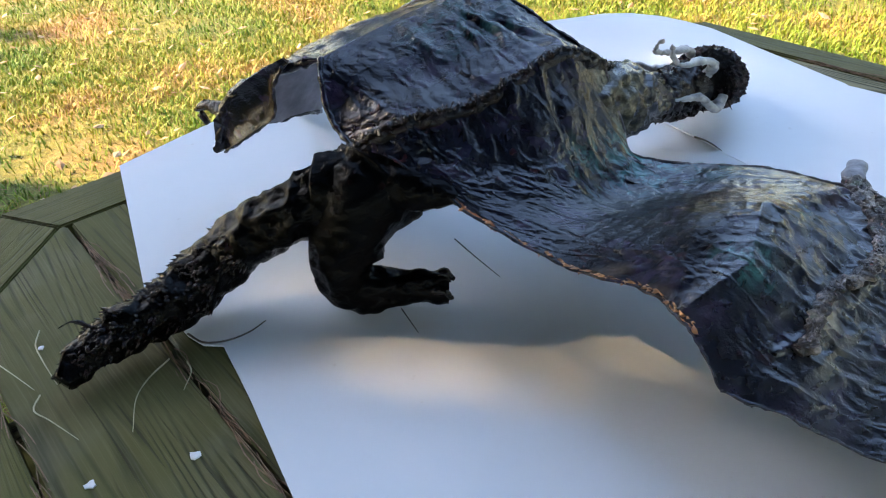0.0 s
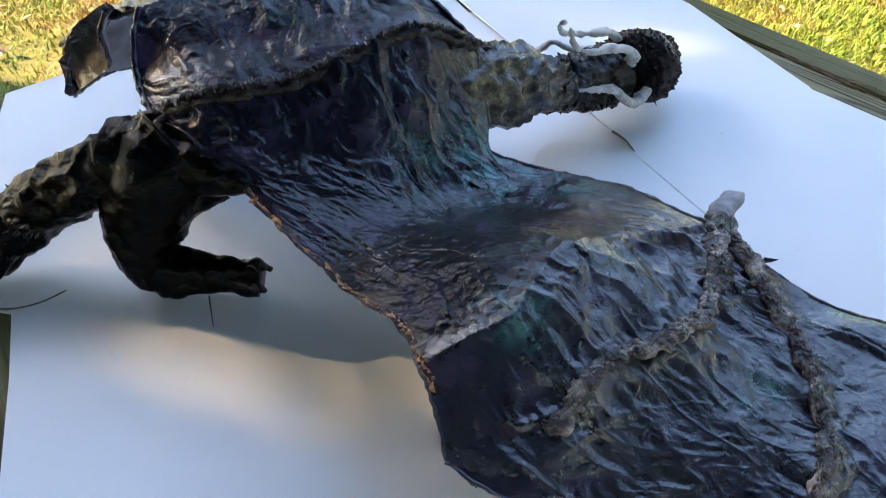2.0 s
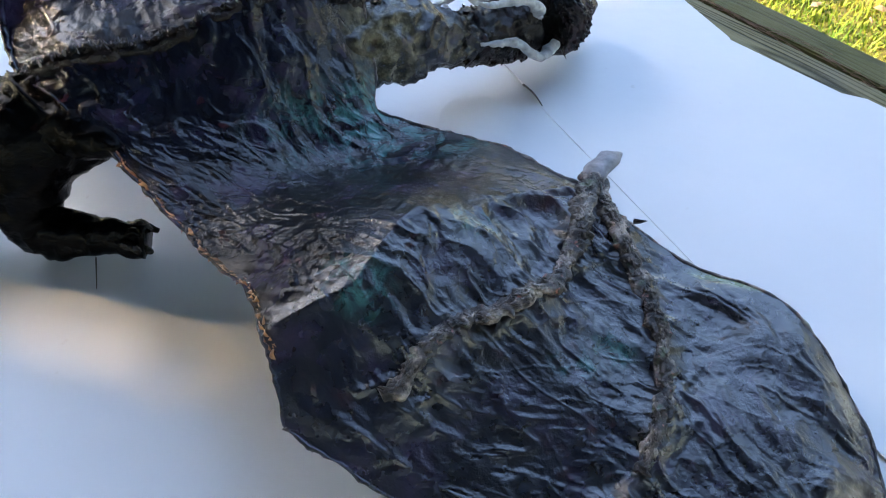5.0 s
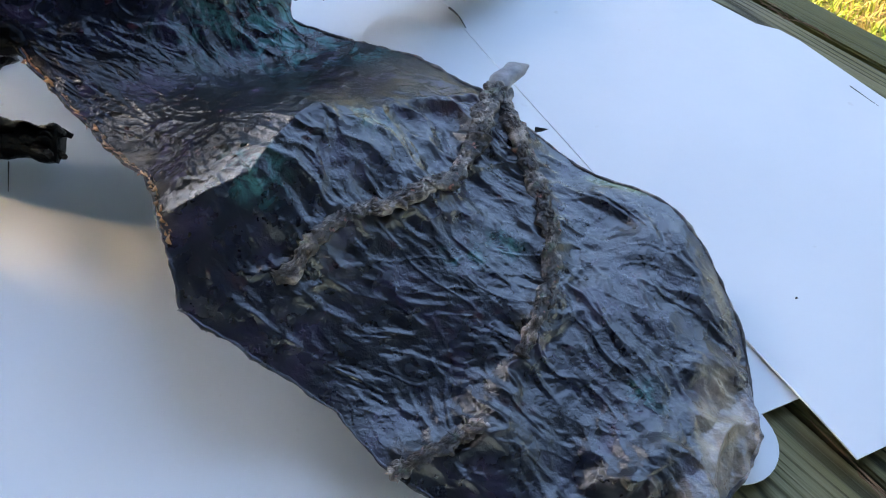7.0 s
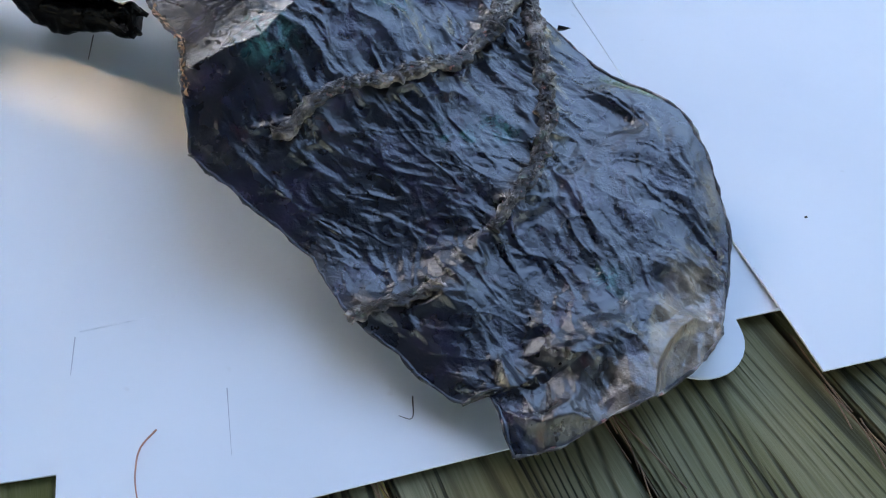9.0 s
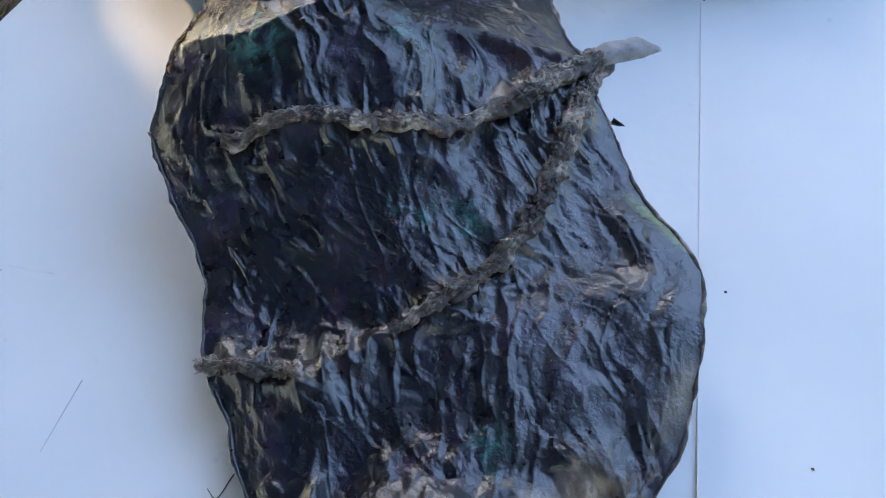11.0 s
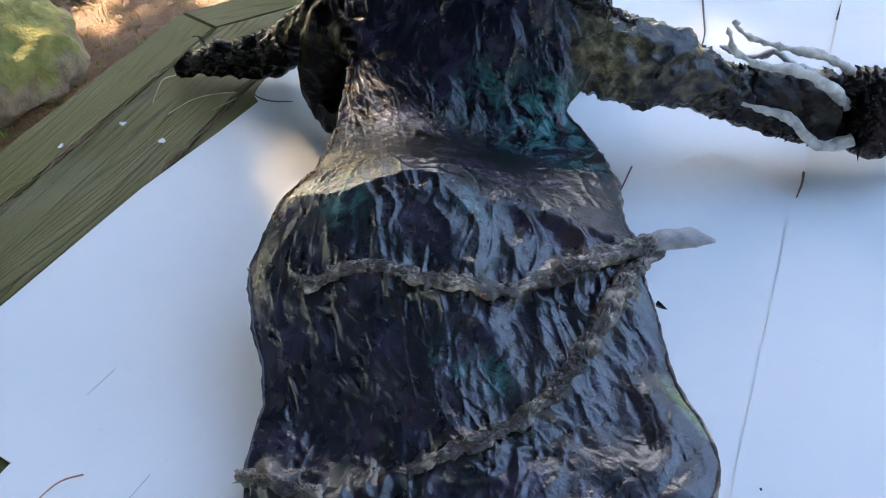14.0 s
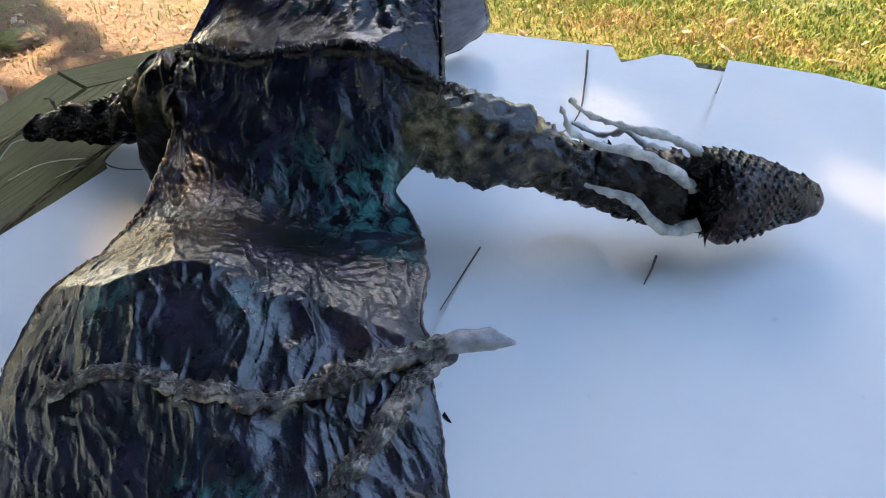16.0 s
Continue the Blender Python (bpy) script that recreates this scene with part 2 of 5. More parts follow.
def horn_paint():
    n = Nodes("horn_paint")
    v = n.object()
    a = n.noise(v, 85, 5, 0.65)
    col = n.ramp(a, (0.3, (0.20, 0.20, 0.198)), (0.5, (0.40, 0.395, 0.385)), (0.72, (0.58, 0.56, 0.54)))
    return n.finish(col, 0.55, n.bump(n.noise(v, 320, 4, 0.6), 0.5, 0.002))


def card_white():
    n = Nodes("white_card")
    v = n.object()
    a, b = n.noise(v, 3.5, 3, 0.5), n.noise(v, 600, 2, 0.6)
    col = n.ramp(a, (0.3, (0.635, 0.655, 0.68)), (0.7, (0.71, 0.72, 0.735)))
    specks = n.ramp(n.noise(v, 55, 2, 0.5), (0.735, 0.0), (0.78, 0.25))
    col = n.mix(specks, col, (0.45, 0.42, 0.38))
    nm = n.bump(b, 0.08, 0.0004)
    nm = n.bump(n.noise(n.scaled(v, (4, 4, 4)), 5, 3, 0.5), 0.25, 0.004, nm)
    return n.finish(col, n.ramp(n.noise(v, 14, 3, 0.6), (0.35, 0.42), (0.7, 0.54)), nm, Specular_IOR_Level=0.15)


def weathered_wood(name="weathered_wood", grain=1.0, green=0.42, tone=1.35):
    """Old pressure-treated planks with raised grain and a green film of algae."""
    n = Nodes(name)
    v = n.object()
    r = n.put("ObjectInfo").outputs["Random"]
    shift = n.put("CombineXYZ", {"X": n.math("MULTIPLY", r, 13.0), "Y": n.math("MULTIPLY", r, 3.7), "Z": n.math("MULTIPLY", r, 5.0)}).outputs[0]
    v = n.put("VectorMath", {0: v, 1: shift}, operation="ADD").outputs[0]
    warp = n.put("CombineXYZ", {"X": 0.0, "Y": n.math("MULTIPLY", n.math("SUBTRACT", n.noise(n.scaled(v, (1.6, 7, 7)), 1.0, 2, 0.5), 0.5), 0.05), "Z": 0.0}).outputs[0]
    w = n.put("VectorMath", {0: v, 1: warp}, operation="ADD").outputs[0]
    rings = n.math("PINGPONG", n.math("MULTIPLY", n.noise(n.scaled(w, (0.55, 9, 5)), 1.0, 2, 0.45, 0.25), 34.0), 0.5)
    line = n.math("MULTIPLY", n.ramp(rings, (0.03, 1.0), (0.20, 0.0)), n.math("MULTIPLY", n.ramp(n.noise(n.scaled(v, (5, 14, 5)), 1.0, 3, 0.6), (0.38, 0.15), (0.58, 1.0)), grain))
    fibre = n.noise(n.scaled(w, (7, 420, 120)), 1.0, 4, 0.65)
    late = n.noise(n.scaled(w, (0.8, 26, 12)), 1.0, 3, 0.6)
    col = n.ramp(late, (0.35, (0.16, 0.138, 0.076)), (0.65, (0.29, 0.252, 0.15)))
    col = n.mix(n.math("MULTIPLY", line, 0.75), col, (0.036, 0.031, 0.018))
    col = n.mix(n.ramp(fibre, (0.35, 0.45), (0.62, 0.0)), col, (0.066, 0.058, 0.032))
    algae = n.ramp(n.noise(v, 3.2, 4, 0.6), (0.36, green - 0.25), (0.60, green))
    col = n.mix(algae, col, (0.094 * tone, 0.094 * tone, 0.021 * tone))
    grey = n.ramp(n.noise(v, 7.0, 4, 0.6), (0.52, 0.0), (0.75, 0.5 * grain))
    col = n.mix(grey, col, (0.18, 0.168, 0.125))
    col = n.mix(n.math("MULTIPLY", line, 0.85), col, (0.020, 0.019, 0.009))
    col = n.mix(n.ramp(fibre, (0.52, 0.0), (0.72, 0.25 * grain)), col, (0.24, 0.22, 0.14))
    crack = n.ramp(n.noise(n.scaled(w, (3.0, 130, 50)), 1.0, 2, 0.5), (0.315, grain), (0.365, 0.0))
    col = n.mix(n.math("MULTIPLY", crack, 0.8), col, (0.014, 0.012, 0.008))
    hgt = n.math("SUBTRACT", n.math("ADD", n.math("MULTIPLY", line, -0.9), n.math("MULTIPLY", fibre, 0.5)), n.math("MULTIPLY", crack, 1.2))
    return n.finish(col, 0.62, n.bump(hgt, 0.8, 0.0022), Specular_IOR_Level=0.12)


def plain(name, a, b, scale, rough=0.7, bump=0.002):
    n = Nodes(name)
    v = n.object()
    f = n.noise(v, scale, 4, 0.6)
    return n.finish(n.ramp(f, (0.3, a), (0.7, b)), rough, n.bump(f, 0.5, bump))


def mossy_rock():
    """Brown stone, its upper side grown over with moss."""
    n = Nodes("mossy_stone")
    v = n.object()
    a = n.noise(v, 5, 5, 0.6)
    moss = n.ramp(n.noise(v, 9, 5, 0.65), (0.35, (0.10, 0.105, 0.028)), (0.65, (0.24, 0.22, 0.075)))
    stone = n.ramp(n.noise(v, 14, 5, 0.7), (0.35, (0.10, 0.075, 0.05)), (0.65, (0.24, 0.18, 0.13)))
    z = n.put("SeparateXYZ", {"Vector": v}).outputs["Z"]
    k = n.math("ADD", n.math("MULTIPLY", z, 5.0), n.math("MULTIPLY", n.math("SUBTRACT", a, 0.5), 2.2))
    col = n.mix(n.ramp(k, (0.0, 0.0), (0.25, 1.0)), stone, moss)
    nm = n.bump(n.noise(v, 70, 4, 0.7), 0.5, 0.012, n.bump(a, 0.8, 0.06))
    return n.finish(col, 0.9, nm, Specular_IOR_Level=0.2)


def turf():
    n = Nodes("turf_soil")
    v = n.object()
    a = n.noise(v, 1.5, 5, 0.65)
    col = n.ramp(a, (0.36, (0.11, 0.14, 0.015)), (0.5, (0.22, 0.20, 0.03)), (0.66, (0.36, 0.20, 0.075)))
    straw = n.near(v, (-2.7, 0.35, -0.75), (1.4, 1.15, 1.0), n.noise(v, 2.5, 4, 0.6))
    col = n.mix(n.math("MULTIPLY", straw, 0.9), col, n.ramp(n.noise(v, 7, 5, 0.7), (0.4, (0.075, 0.042, 0.020)), (0.62, (0.25, 0.105, 0.042))))
    col = n.mix(n.ramp(n.noise(v, 40, 5, 0.7), (0.4, 0.0), (0.7, 0.7)), col, (0.05, 0.04, 0.02))
    return n.finish(col, 0.9, n.bump(n.noise(v, 60, 5, 0.7), 0.8, 0.02))


def blades():
    n = Nodes("grass_blade")
    g = n.put("NewGeometry")
    r = g.outputs["Random Per Island"]
    a = n.noise(n.object(), 1.5, 5, 0.65)
    mixv = n.math("ADD", n.math("MULTIPLY", r, 0.45), n.math("MULTIPLY", n.math("SUBTRACT", a, 0.5), 2.2))
    col = n.ramp(n.math("ADD", mixv, 0.28), (0.1, (0.085, 0.19, 0.012)), (0.45, (0.20, 0.28, 0.02)), (0.68, (0.33, 0.33, 0.045)), (0.9, (0.42, 0.27, 0.09)))
    return n.finish(col, 0.6, Specular_IOR_Level=0.3, Subsurface_Weight=0.0)


M_PAINT, M_RIB, M_SCALE, M_HORN = paper_paint(), rib_paint(), scale_paint(), horn_paint()
M_BLACK, M_HEAD = black_gloss(), scale_paint("head_scale_paint", (0.070, 0.045, 0.050), 0.65)
M_CLAW = plain("grey_claw", (0.10, 0.10, 0.115), (0.27, 0.27, 0.30), 85, 0.5, 0.003)
M_COPPER = plain("copper_hem", (0.10, 0.032, 0.018), (0.50, 0.27, 0.13), 70, 0.32, 0.002)
# far wing's underside: light bounced from the card, put into the colour as grey
M_UNDER = plain("card_lit_underside", (0.10, 0.095, 0.115), (0.22, 0.21, 0.245), 40, 0.5, 0.002)
M_CARD, M_WOOD, M_TURF, M_BLADE = card_white(), weathered_wood(), turf(), blades()
M_PLANK = weathered_wood("algae_plank", 0.7, 0.95, 0.85)
M_BOARD = weathered_wood("mossy_board", 0.35, 1.0, 0.85)
M_NEEDLE = plain("dry_pine_needle", (0.10, 0.055, 0.03), (0.28, 0.17, 0.09), 60, 0.6, 0.0004)
M_RED_NEEDLE = plain("red_pine_needle", (0.26, 0.10, 0.06), (0.45, 0.23, 0.15), 60, 0.6, 0.0004)
M_DARK_NEEDLE = plain("dark_stem", (0.02, 0.017, 0.014), (0.06, 0.05, 0.04), 60, 0.7, 0.0004)
M_STRAW = plain("dead_grass_stalk", (0.30, 0.27, 0.15), (0.46, 0.42, 0.27), 60, 0.6, 0.0004)
M_STRAWBED = plain("pine_straw_needle", (0.12, 0.042, 0.018), (0.30, 0.135, 0.055), 5, 0.7, 0.0004)
M_SLIT = plain("card_cut", (0.34, 0.35, 0.37), (0.46, 0.47, 0.50), 80, 0.8, 0.0002)
M_FLAKE = plain("white_paint_flake", (0.55, 0.57, 0.60), (0.75, 0.76, 0.78), 90, 0.7, 0.0006)
M_ROCK = mossy_rock()
M_BARK = plain("bark", (0.05, 0.038, 0.028), (0.12, 0.09, 0.065), 14, 0.9, 0.02)
M_LEAF = plain("tree_leaf", (0.04, 0.08, 0.015), (0.09, 0.13, 0.03), 3, 0.6, 0.002)
M_PINE = plain("dark_evergreen_leaf", (0.014, 0.026, 0.008), (0.034, 0.050, 0.016), 3, 0.7, 0.002)
M_FALLEN = plain("fallen_leaf", (0.22, 0.12, 0.05), (0.5, 0.38, 0.24), 6, 0.8, 0.002)

# ---- ground ----
GROUND = -0.75


def ground_height(x, y):
    return GROUND + 0.02 * (fbm(np.stack([x * 0.8, y * 0.8, x * 0], -1), 3, 5) - 0.5)


def build_ground():
    xs = np.concatenate([[-60, -30, -15, -8], np.linspace(-5, 4, 70), [8, 15, 30, 60]])
    ys = np.concatenate([[-60, -30, -15, -6], np.linspace(-2, 6, 62), [9, 15, 30, 60]])
    X, Y = np.meshgrid(xs, ys, indexing="ij")
    Z = ground_height(X, Y)
    V = np.stack([X, Y, Z], -1).reshape(-1, 3)
    ny = len(ys)
    I = (np.arange(len(xs) - 1)[:, None] * ny + np.arange(ny - 1)[None]).reshape(-1)
    Fc = np.stack([I, I + ny, I + ny + 1, I + 1], -1)
    ob = link_mesh("ground", V, Fc, [M_TURF])
    return tagged(ob, "sunlit lawn soil with dry thatch and pine straw", "ground", kind="structure")


def build_grass():
    rng = np.random.default_rng(3)
    n = 300000
    x, y = rng.uniform(-4.6, 2.2, n), rng.uniform(-0.3, 5.2, n)
    keep = ((x * 0.707 - y * 0.707) < -1.0) | (((x + y) * 0.707 > 1.55) & (y > 0.8))
    patch = fbm(np.stack([x * 1.3, y * 1.3, x * 0 + 3], -1), 4, 8)
    keep &= rng.uniform(0, 1, n) < np.clip(1.9 - 2.3 * patch, 0.12, 1) * np.where(np.hypot((x + 2.9) / 1.5, (y - .35) / 1.25) < 1, 0.10, 1)
    x, y = x[keep], y[keep]
    n = len(x)
    z = ground_height(x, y)
    hgt, ang, lean = rng.uniform(0.010, 0.032, n) * (1 + .8 * (rng.uniform(0, 1, n) < .06)), rng.uniform(0, 6.283, n), rng.uniform(0.3, 1.8, n)
    w = rng.uniform(0.0015, 0.0035, n)
    dx, dy = np.cos(ang), np.sin(ang)
    tx, ty = -dy * w, dx * w
    b0 = np.stack([x - tx, y - ty, z - 0.004], -1)
    b1 = np.stack([x + tx, y + ty, z - 0.004], -1)
    k = lean * hgt
    m0 = np.stack([x - tx * .8 + dx * k * .35, y - ty * .8 + dy * k * .35, z + hgt * .65], -1)
    m1 = np.stack([x + tx * .8 + dx * k * .35, y + ty * .8 + dy * k * .35, z + hgt * .65], -1)
    tip = np.stack([x + dx * k, y + dy * k, z + hgt], -1)
    V = np.stack([b0, b1, m1, m0, tip], 1).reshape(-1, 3)
    i = np.arange(n) * 5
    faces = [f for a in i for f in ((a, a + 1, a + 2, a + 3), (a + 3, a + 2, a + 4))]
    ob = link_mesh("grass", V, faces, [M_BLADE])
    tagged(ob, "short yellow-green lawn grass mixed with straw", "grass", kind="stuff")


def pine_straw():
    rng = np.random.default_rng(8)
    n = 14000
    x, y = -2.7 + rng.normal(0, .75, n), .4 + rng.normal(0, .65, n)
    keep = ((x - y) * .707 < -1.0)
    x, y = x[keep], y[keep]
    n = len(x)
    z = ground_height(x, y) + rng.uniform(.002, .018, n)
    a, ln, w = rng.uniform(0, 6.283, n), rng.uniform(.03, .07, n), rng.uniform(.0008, .0016, n)
    dx, dy, tilt = np.cos(a) * ln, np.sin(a) * ln, rng.normal(0, .008, n)
    px, py = -np.sin(a) * w, np.cos(a) * w
    V = np.stack([np.stack([x - dx - px, y - dy - py, z - tilt], -1), np.stack([x - dx + px, y - dy + py, z - tilt], -1), np.stack([x + dx + px, y + dy + py, z + tilt], -1), np.stack([x + dx - px, y + dy - py, z + tilt], -1)], 1).reshape(-1, 3)
    i = np.arange(n) * 4
    ob = link_mesh("pine_straw", V, np.stack([i, i + 1, i + 2, i + 3], -1).tolist(), [M_STRAWBED])
    tagged(ob, "rusty orange bed of fallen pine needles", "pine needles", kind="stuff")


build_ground()
build_grass()
pine_straw()

# ---- picnic table: planks run along D, counted across N ----
D, N = Vector((0.70711, -0.70711, 0)), Vector((0.70711, 0.70711, 0))
TOP = -0.007
table = tagged(new("picnic_table"), "weathered wooden picnic table top with green algae film", "table")


def clip_poly(poly, a, b, c):
    """Keep the side a*x + b*y <= c of a flat polygon."""
    out = []
    for i, p in enumerate(poly):
        q = poly[(i + 1) % len(poly)]
        fp, fq = a * p[0] + b * p[1] - c, a * q[0] + b * q[1] - c
        if fp <= 0:
            out.append(p)
        if fp * fq < 0:
            s = fp / (fp - fq)
            out.append((p[0] + s * (q[0] - p[0]), p[1] + s * (q[1] - p[1])))
    return out


def slab(name, poly, along, top, thick, mat, parent, bevel=0.0022):
    """A plank from its outline in world x, y; its own x runs along its length."""
    ang = math.atan2(along[1], along[0])
    cx, cy = sum(p[0] for p in poly) / len(poly), sum(p[1] for p in poly) / len(poly)
    rot = Matrix.Rotation(-ang, 2)
    bm = bmesh.new()
    vs = [bm.verts.new((*(rot @ Vector((p[0] - cx, p[1] - cy))), 0)) for p in poly]
    f = bm.faces.new(vs)
    if f.normal.z < 0:
        f.normal_flip()
    f.normal_update()
    r = bmesh.ops.extrude_face_region(bm, geom=[f])
    bmesh.ops.translate(bm, vec=(0, 0, -thick), verts=[g for g in r["geom"] if isinstance(g, bmesh.types.BMVert)])
    bmesh.ops.recalc_face_normals(bm, faces=bm.faces[:])
    bmesh.ops.bevel(bm, geom=[e for e in bm.edges], offset=bevel, segments=2, affect="EDGES")
    ob = part(name, bm, mat, parent)
    ob.matrix_local = pose(cx, cy, top, 0, 0, math.degrees(ang))
    return ob


def dn(d, n):
    p = D * d + N * n
    return (p.x, p.y)


OUT = dict(end=-0.945, near=0.66, low=0.0, high=1.312)
BORDER = 0.089
X_CUT, X_CUT_IN = -0.545, -0.447


def build_table():
    pitch, n0 = 0.1455, 0.0935
    for k in range(8):
        a, b = n0 + k * pitch, n0 + (k + 1) * pitch - 0.0055
        poly = [dn(OUT["end"] + BORDER + 0.004, a), dn(OUT["near"] - BORDER - 0.004, a), dn(OUT["near"] - BORDER - 0.004, b), dn(OUT["end"] + BORDER + 0.004, b)]
        poly = clip_poly(poly, -1, 0, -X_CUT_IN - 0.003)
        poly = clip_poly(poly, 0, 1, 1.44)
        slab("plank", poly, D, TOP + random.uniform(-0.0012, 0.0008), 0.038, M_PLANK if k < 2 else M_WOOD, table)
    # border boards with mitred ends
    lo, hi = OUT["low"], OUT["high"]
    y_end = lambda x, d: x - d / 0.70711          # y where the end line meets a given x
    y_low = lambda x, n: n / 0.70711 - x
    e0, e1 = OUT["end"], OUT["end"] + BORDER
    i0, i1 = lo, lo + BORDER
    left = [(X_CUT, y_end(X_CUT, e0)), (X_CUT_IN, y_end(X_CUT_IN, e1)), (X_CUT_IN, y_low(X_CUT_IN, i1)), (X_CUT, y_low(X_CUT, i0))]
    slab("border_board", left, (0, -1), TOP, 0.038, M_BOARD, table)
    low = [(X_CUT, y_low(X_CUT, i0) - 0.002), (X_CUT_IN, y_low(X_CUT_IN, i1) - 0.002), dn(OUT["near"], i1 - 0.002), dn(OUT["near"], i0)]
    slab("border_board", low, D, TOP, 0.038, M_BOARD, table)
    end = [(X_CUT + 0.001, y_end(X_CUT, e0) + 0.002), (X_CUT_IN + 0.001, y_end(X_CUT_IN, e1) + 0.002), dn(e1 - 0.001, hi - 0.36), dn(e0, hi - 0.33)]
    slab("border_board", end, N, TOP, 0.038, M_BOARD, table)
    high = [dn(-0.70, hi), dn(-0.70, hi - 0.052), dn(OUT["near"], hi - 0.052), dn(OUT["near"], hi)]
    slab("border_board", high, D, TOP, 0.038, M_BOARD, table)
    far = [dn(e0, hi - 0.325), dn(e1, hi - 0.355), dn(-0.70, hi - 0.055), dn(-0.702, hi)]
    slab("border_board", far, (1, 0), TOP - 0.001, 0.038, M_BOARD, table)
    for d in (-0.6, 0.35):
        slab("cross_beam", [dn(d, 0.08), dn(d + 0.04, 0.08), dn(d + 0.04, 1.22), dn(d, 1.22)], N, TOP - 0.0395, 0.089, M_WOOD, table)
        for n in (0.2, 1.1):
            slab("leg", [dn(d + 0.041, n), dn(d + 0.079, n), dn(d + 0.079, n + 0.14), dn(d + 0.041, n + 0.14)], N, TOP - 0.0395, -TOP - 0.0395 - GROUND - 0.02 + 2 * TOP + 0.035, M_WOOD, table)


build_table()

# ---- flattened white cartons on the table ----
from mathutils.geometry import delaunay_2d_cdt


def sheet_rise(x, y):
    return 0.0022 * (fbm(np.stack([x * 5, y * 5, x * 0], -1), 2, 21) - 0.35)


def card_sheet(label, outline, level, lift=None, thick=0.0016):
    """A flat sheet of card from its outline, gently wavy; lift raises a part of it (x, y, radius, height)."""
    o = []
    for i, p in enumerate(outline):
        q = outline[(i + 1) % len(outline)]
        m = max(1, int(math.dist(p, q) / 0.02))
        o += [(p[0] + (q[0] - p[0]) * s / m, p[1] + (q[1] - p[1]) * s / m) for s in range(m)]
    n = len(o)
    xs = np.arange(min(p[0] for p in o), max(p[0] for p in o), 0.025)
    ys = np.arange(min(p[1] for p in o), max(p[1] for p in o), 0.025)
    pts = [Vector(p) for p in o] + [Vector((x + 0.003, y + 0.002)) for x in xs for y in ys]
    res = delaunay_2d_cdt(pts, [(i, (i + 1) % n) for i in range(n)], [list(range(n))], 1, 1e-5)
    V2, E2, F2 = res[0], res[1], res[2]
    xy = np.array([(v.x, v.y) for v in V2])
    z = level + sheet_rise(xy[:, 0], xy[:, 1])
    for (lx, ly, r, hgt) in (lift or []):
        z = z + hgt * np.exp(-((xy[:, 0] - lx) ** 2 + (xy[:, 1] - ly) ** 2) / r ** 2)
    k = len(xy)
    top = np.c_[xy, z]
    bot = np.c_[xy, z - thick]
    faces, count = [], {}
    for f in F2:
        a = [xy[i] for i in f]
        area = sum(a[i][0] * a[(i + 1) % len(a)][1] - a[(i + 1) % len(a)][0] * a[i][1] for i in range(len(a)))
        f = list(f) if area > 0 else list(f)[::-1]
        faces.append(f)
        faces.append([i + k for i in f[::-1]])
        for i in range(len(f)):
            e = (f[i], f[(i + 1) % len(f)])
            count[e] = count.get(e, 0) + 1
    for (a, b) in list(count):
        if (b, a) not in count:
            faces.append((b, a, a + k, b + k))
    ob = link_mesh("card_sheet", np.r_[top, bot], faces, [M_CARD], smooth=False)
    return tagged(ob, label, "cardboard", group="flattened cartons on the table")


def arc(cx, cy, r, a0, a1, n=12):
    return [(cx + r * math.cos(radians(a0 + (a1 - a0) * i / n)), cy + r * math.sin(radians(a0 + (a1 - a0) * i / n))) for i in range(n + 1)]


LOW, MID, HIGH = -0.0035, -0.0012, 0.0012
card_sheet("large flattened white card carton with a die-cut flap", [(-0.434, 0.912), (-0.275, 0.632), (-0.213, 0.575), (-0.20, 0.562), (-0.18, 0.5495), (-0.160, 0.549), (-0.113, 0.482), (-0.045, 0.377), (0.072, 0.229), (0.14, 0.135), (0.276, 0.213), (0.50, 0.40), (0.42, 0.72), (0.42, 0.94), (0.14, 1.29), (-0.02, 1.24), (-0.064, 1.263), (-0.10, 1.284), (-0.264, 1.172)], LOW)
panel = card_sheet("white card carton panel under the drooping wing", [(0.308, 0.172), (0.43, 0.254), (0.53, 0.325), (0.542, 0.333), (0.47, 0.43), (0.40, 0.64), (0.33, 0.60), (0.205, 0.306), (0.2757, 0.214)], LOW + 0.0019)
card_sheet("flattened white card carton with rounded tabs", [(0.385, 0.930), (0.342, 0.905)] + arc(0.303, 0.873, 0.043, 40, 200)[1:] + [(0.24, 0.82), (0.30, 0.745), (0.585, 0.42), (0.60, 0.405)] + arc(0.622, 0.445, 0.033, -95, 35) + [(0.646, 0.469), (0.69, 0.499)], HIGH, lift=[(.28, .90, .045, .007)])
card_sheet("white card carton with a scalloped far edge", [(0.045, 1.372), (0.15, 1.432), (0.26, 1.462), (0.31, 1.458), (0.36, 1.435), (0.40, 1.40), (0.435, 1.36), (0.575, 1.112), (0.60, 1.0), (0.38, 0.85), (0.36, 0.93)], MID + 0.0019)
card_sheet("white card carton tab at the table's far edge", [(-0.05, 1.245), (-0.037, 1.321), (-0.012, 1.338), (0.01, 1.338), (0.03, 1.326), (0.064, 1.345), (0.16, 1.2), (0.02, 1.12)], LOW - 0.0007)
card_sheet("flattened white card carton reaching the table border", [(0.703, 0.443), (0.95, 0.613), (0.81, 0.877), (0.735, 0.975), (0.715, 0.993), (0.69, 1.0), (0.637, 1.047), (0.569, 1.108), (0.375, 0.925), (0.365, 0.912)], HIGH + 0.0009, lift=[(.703, .443, .11, .0045)])

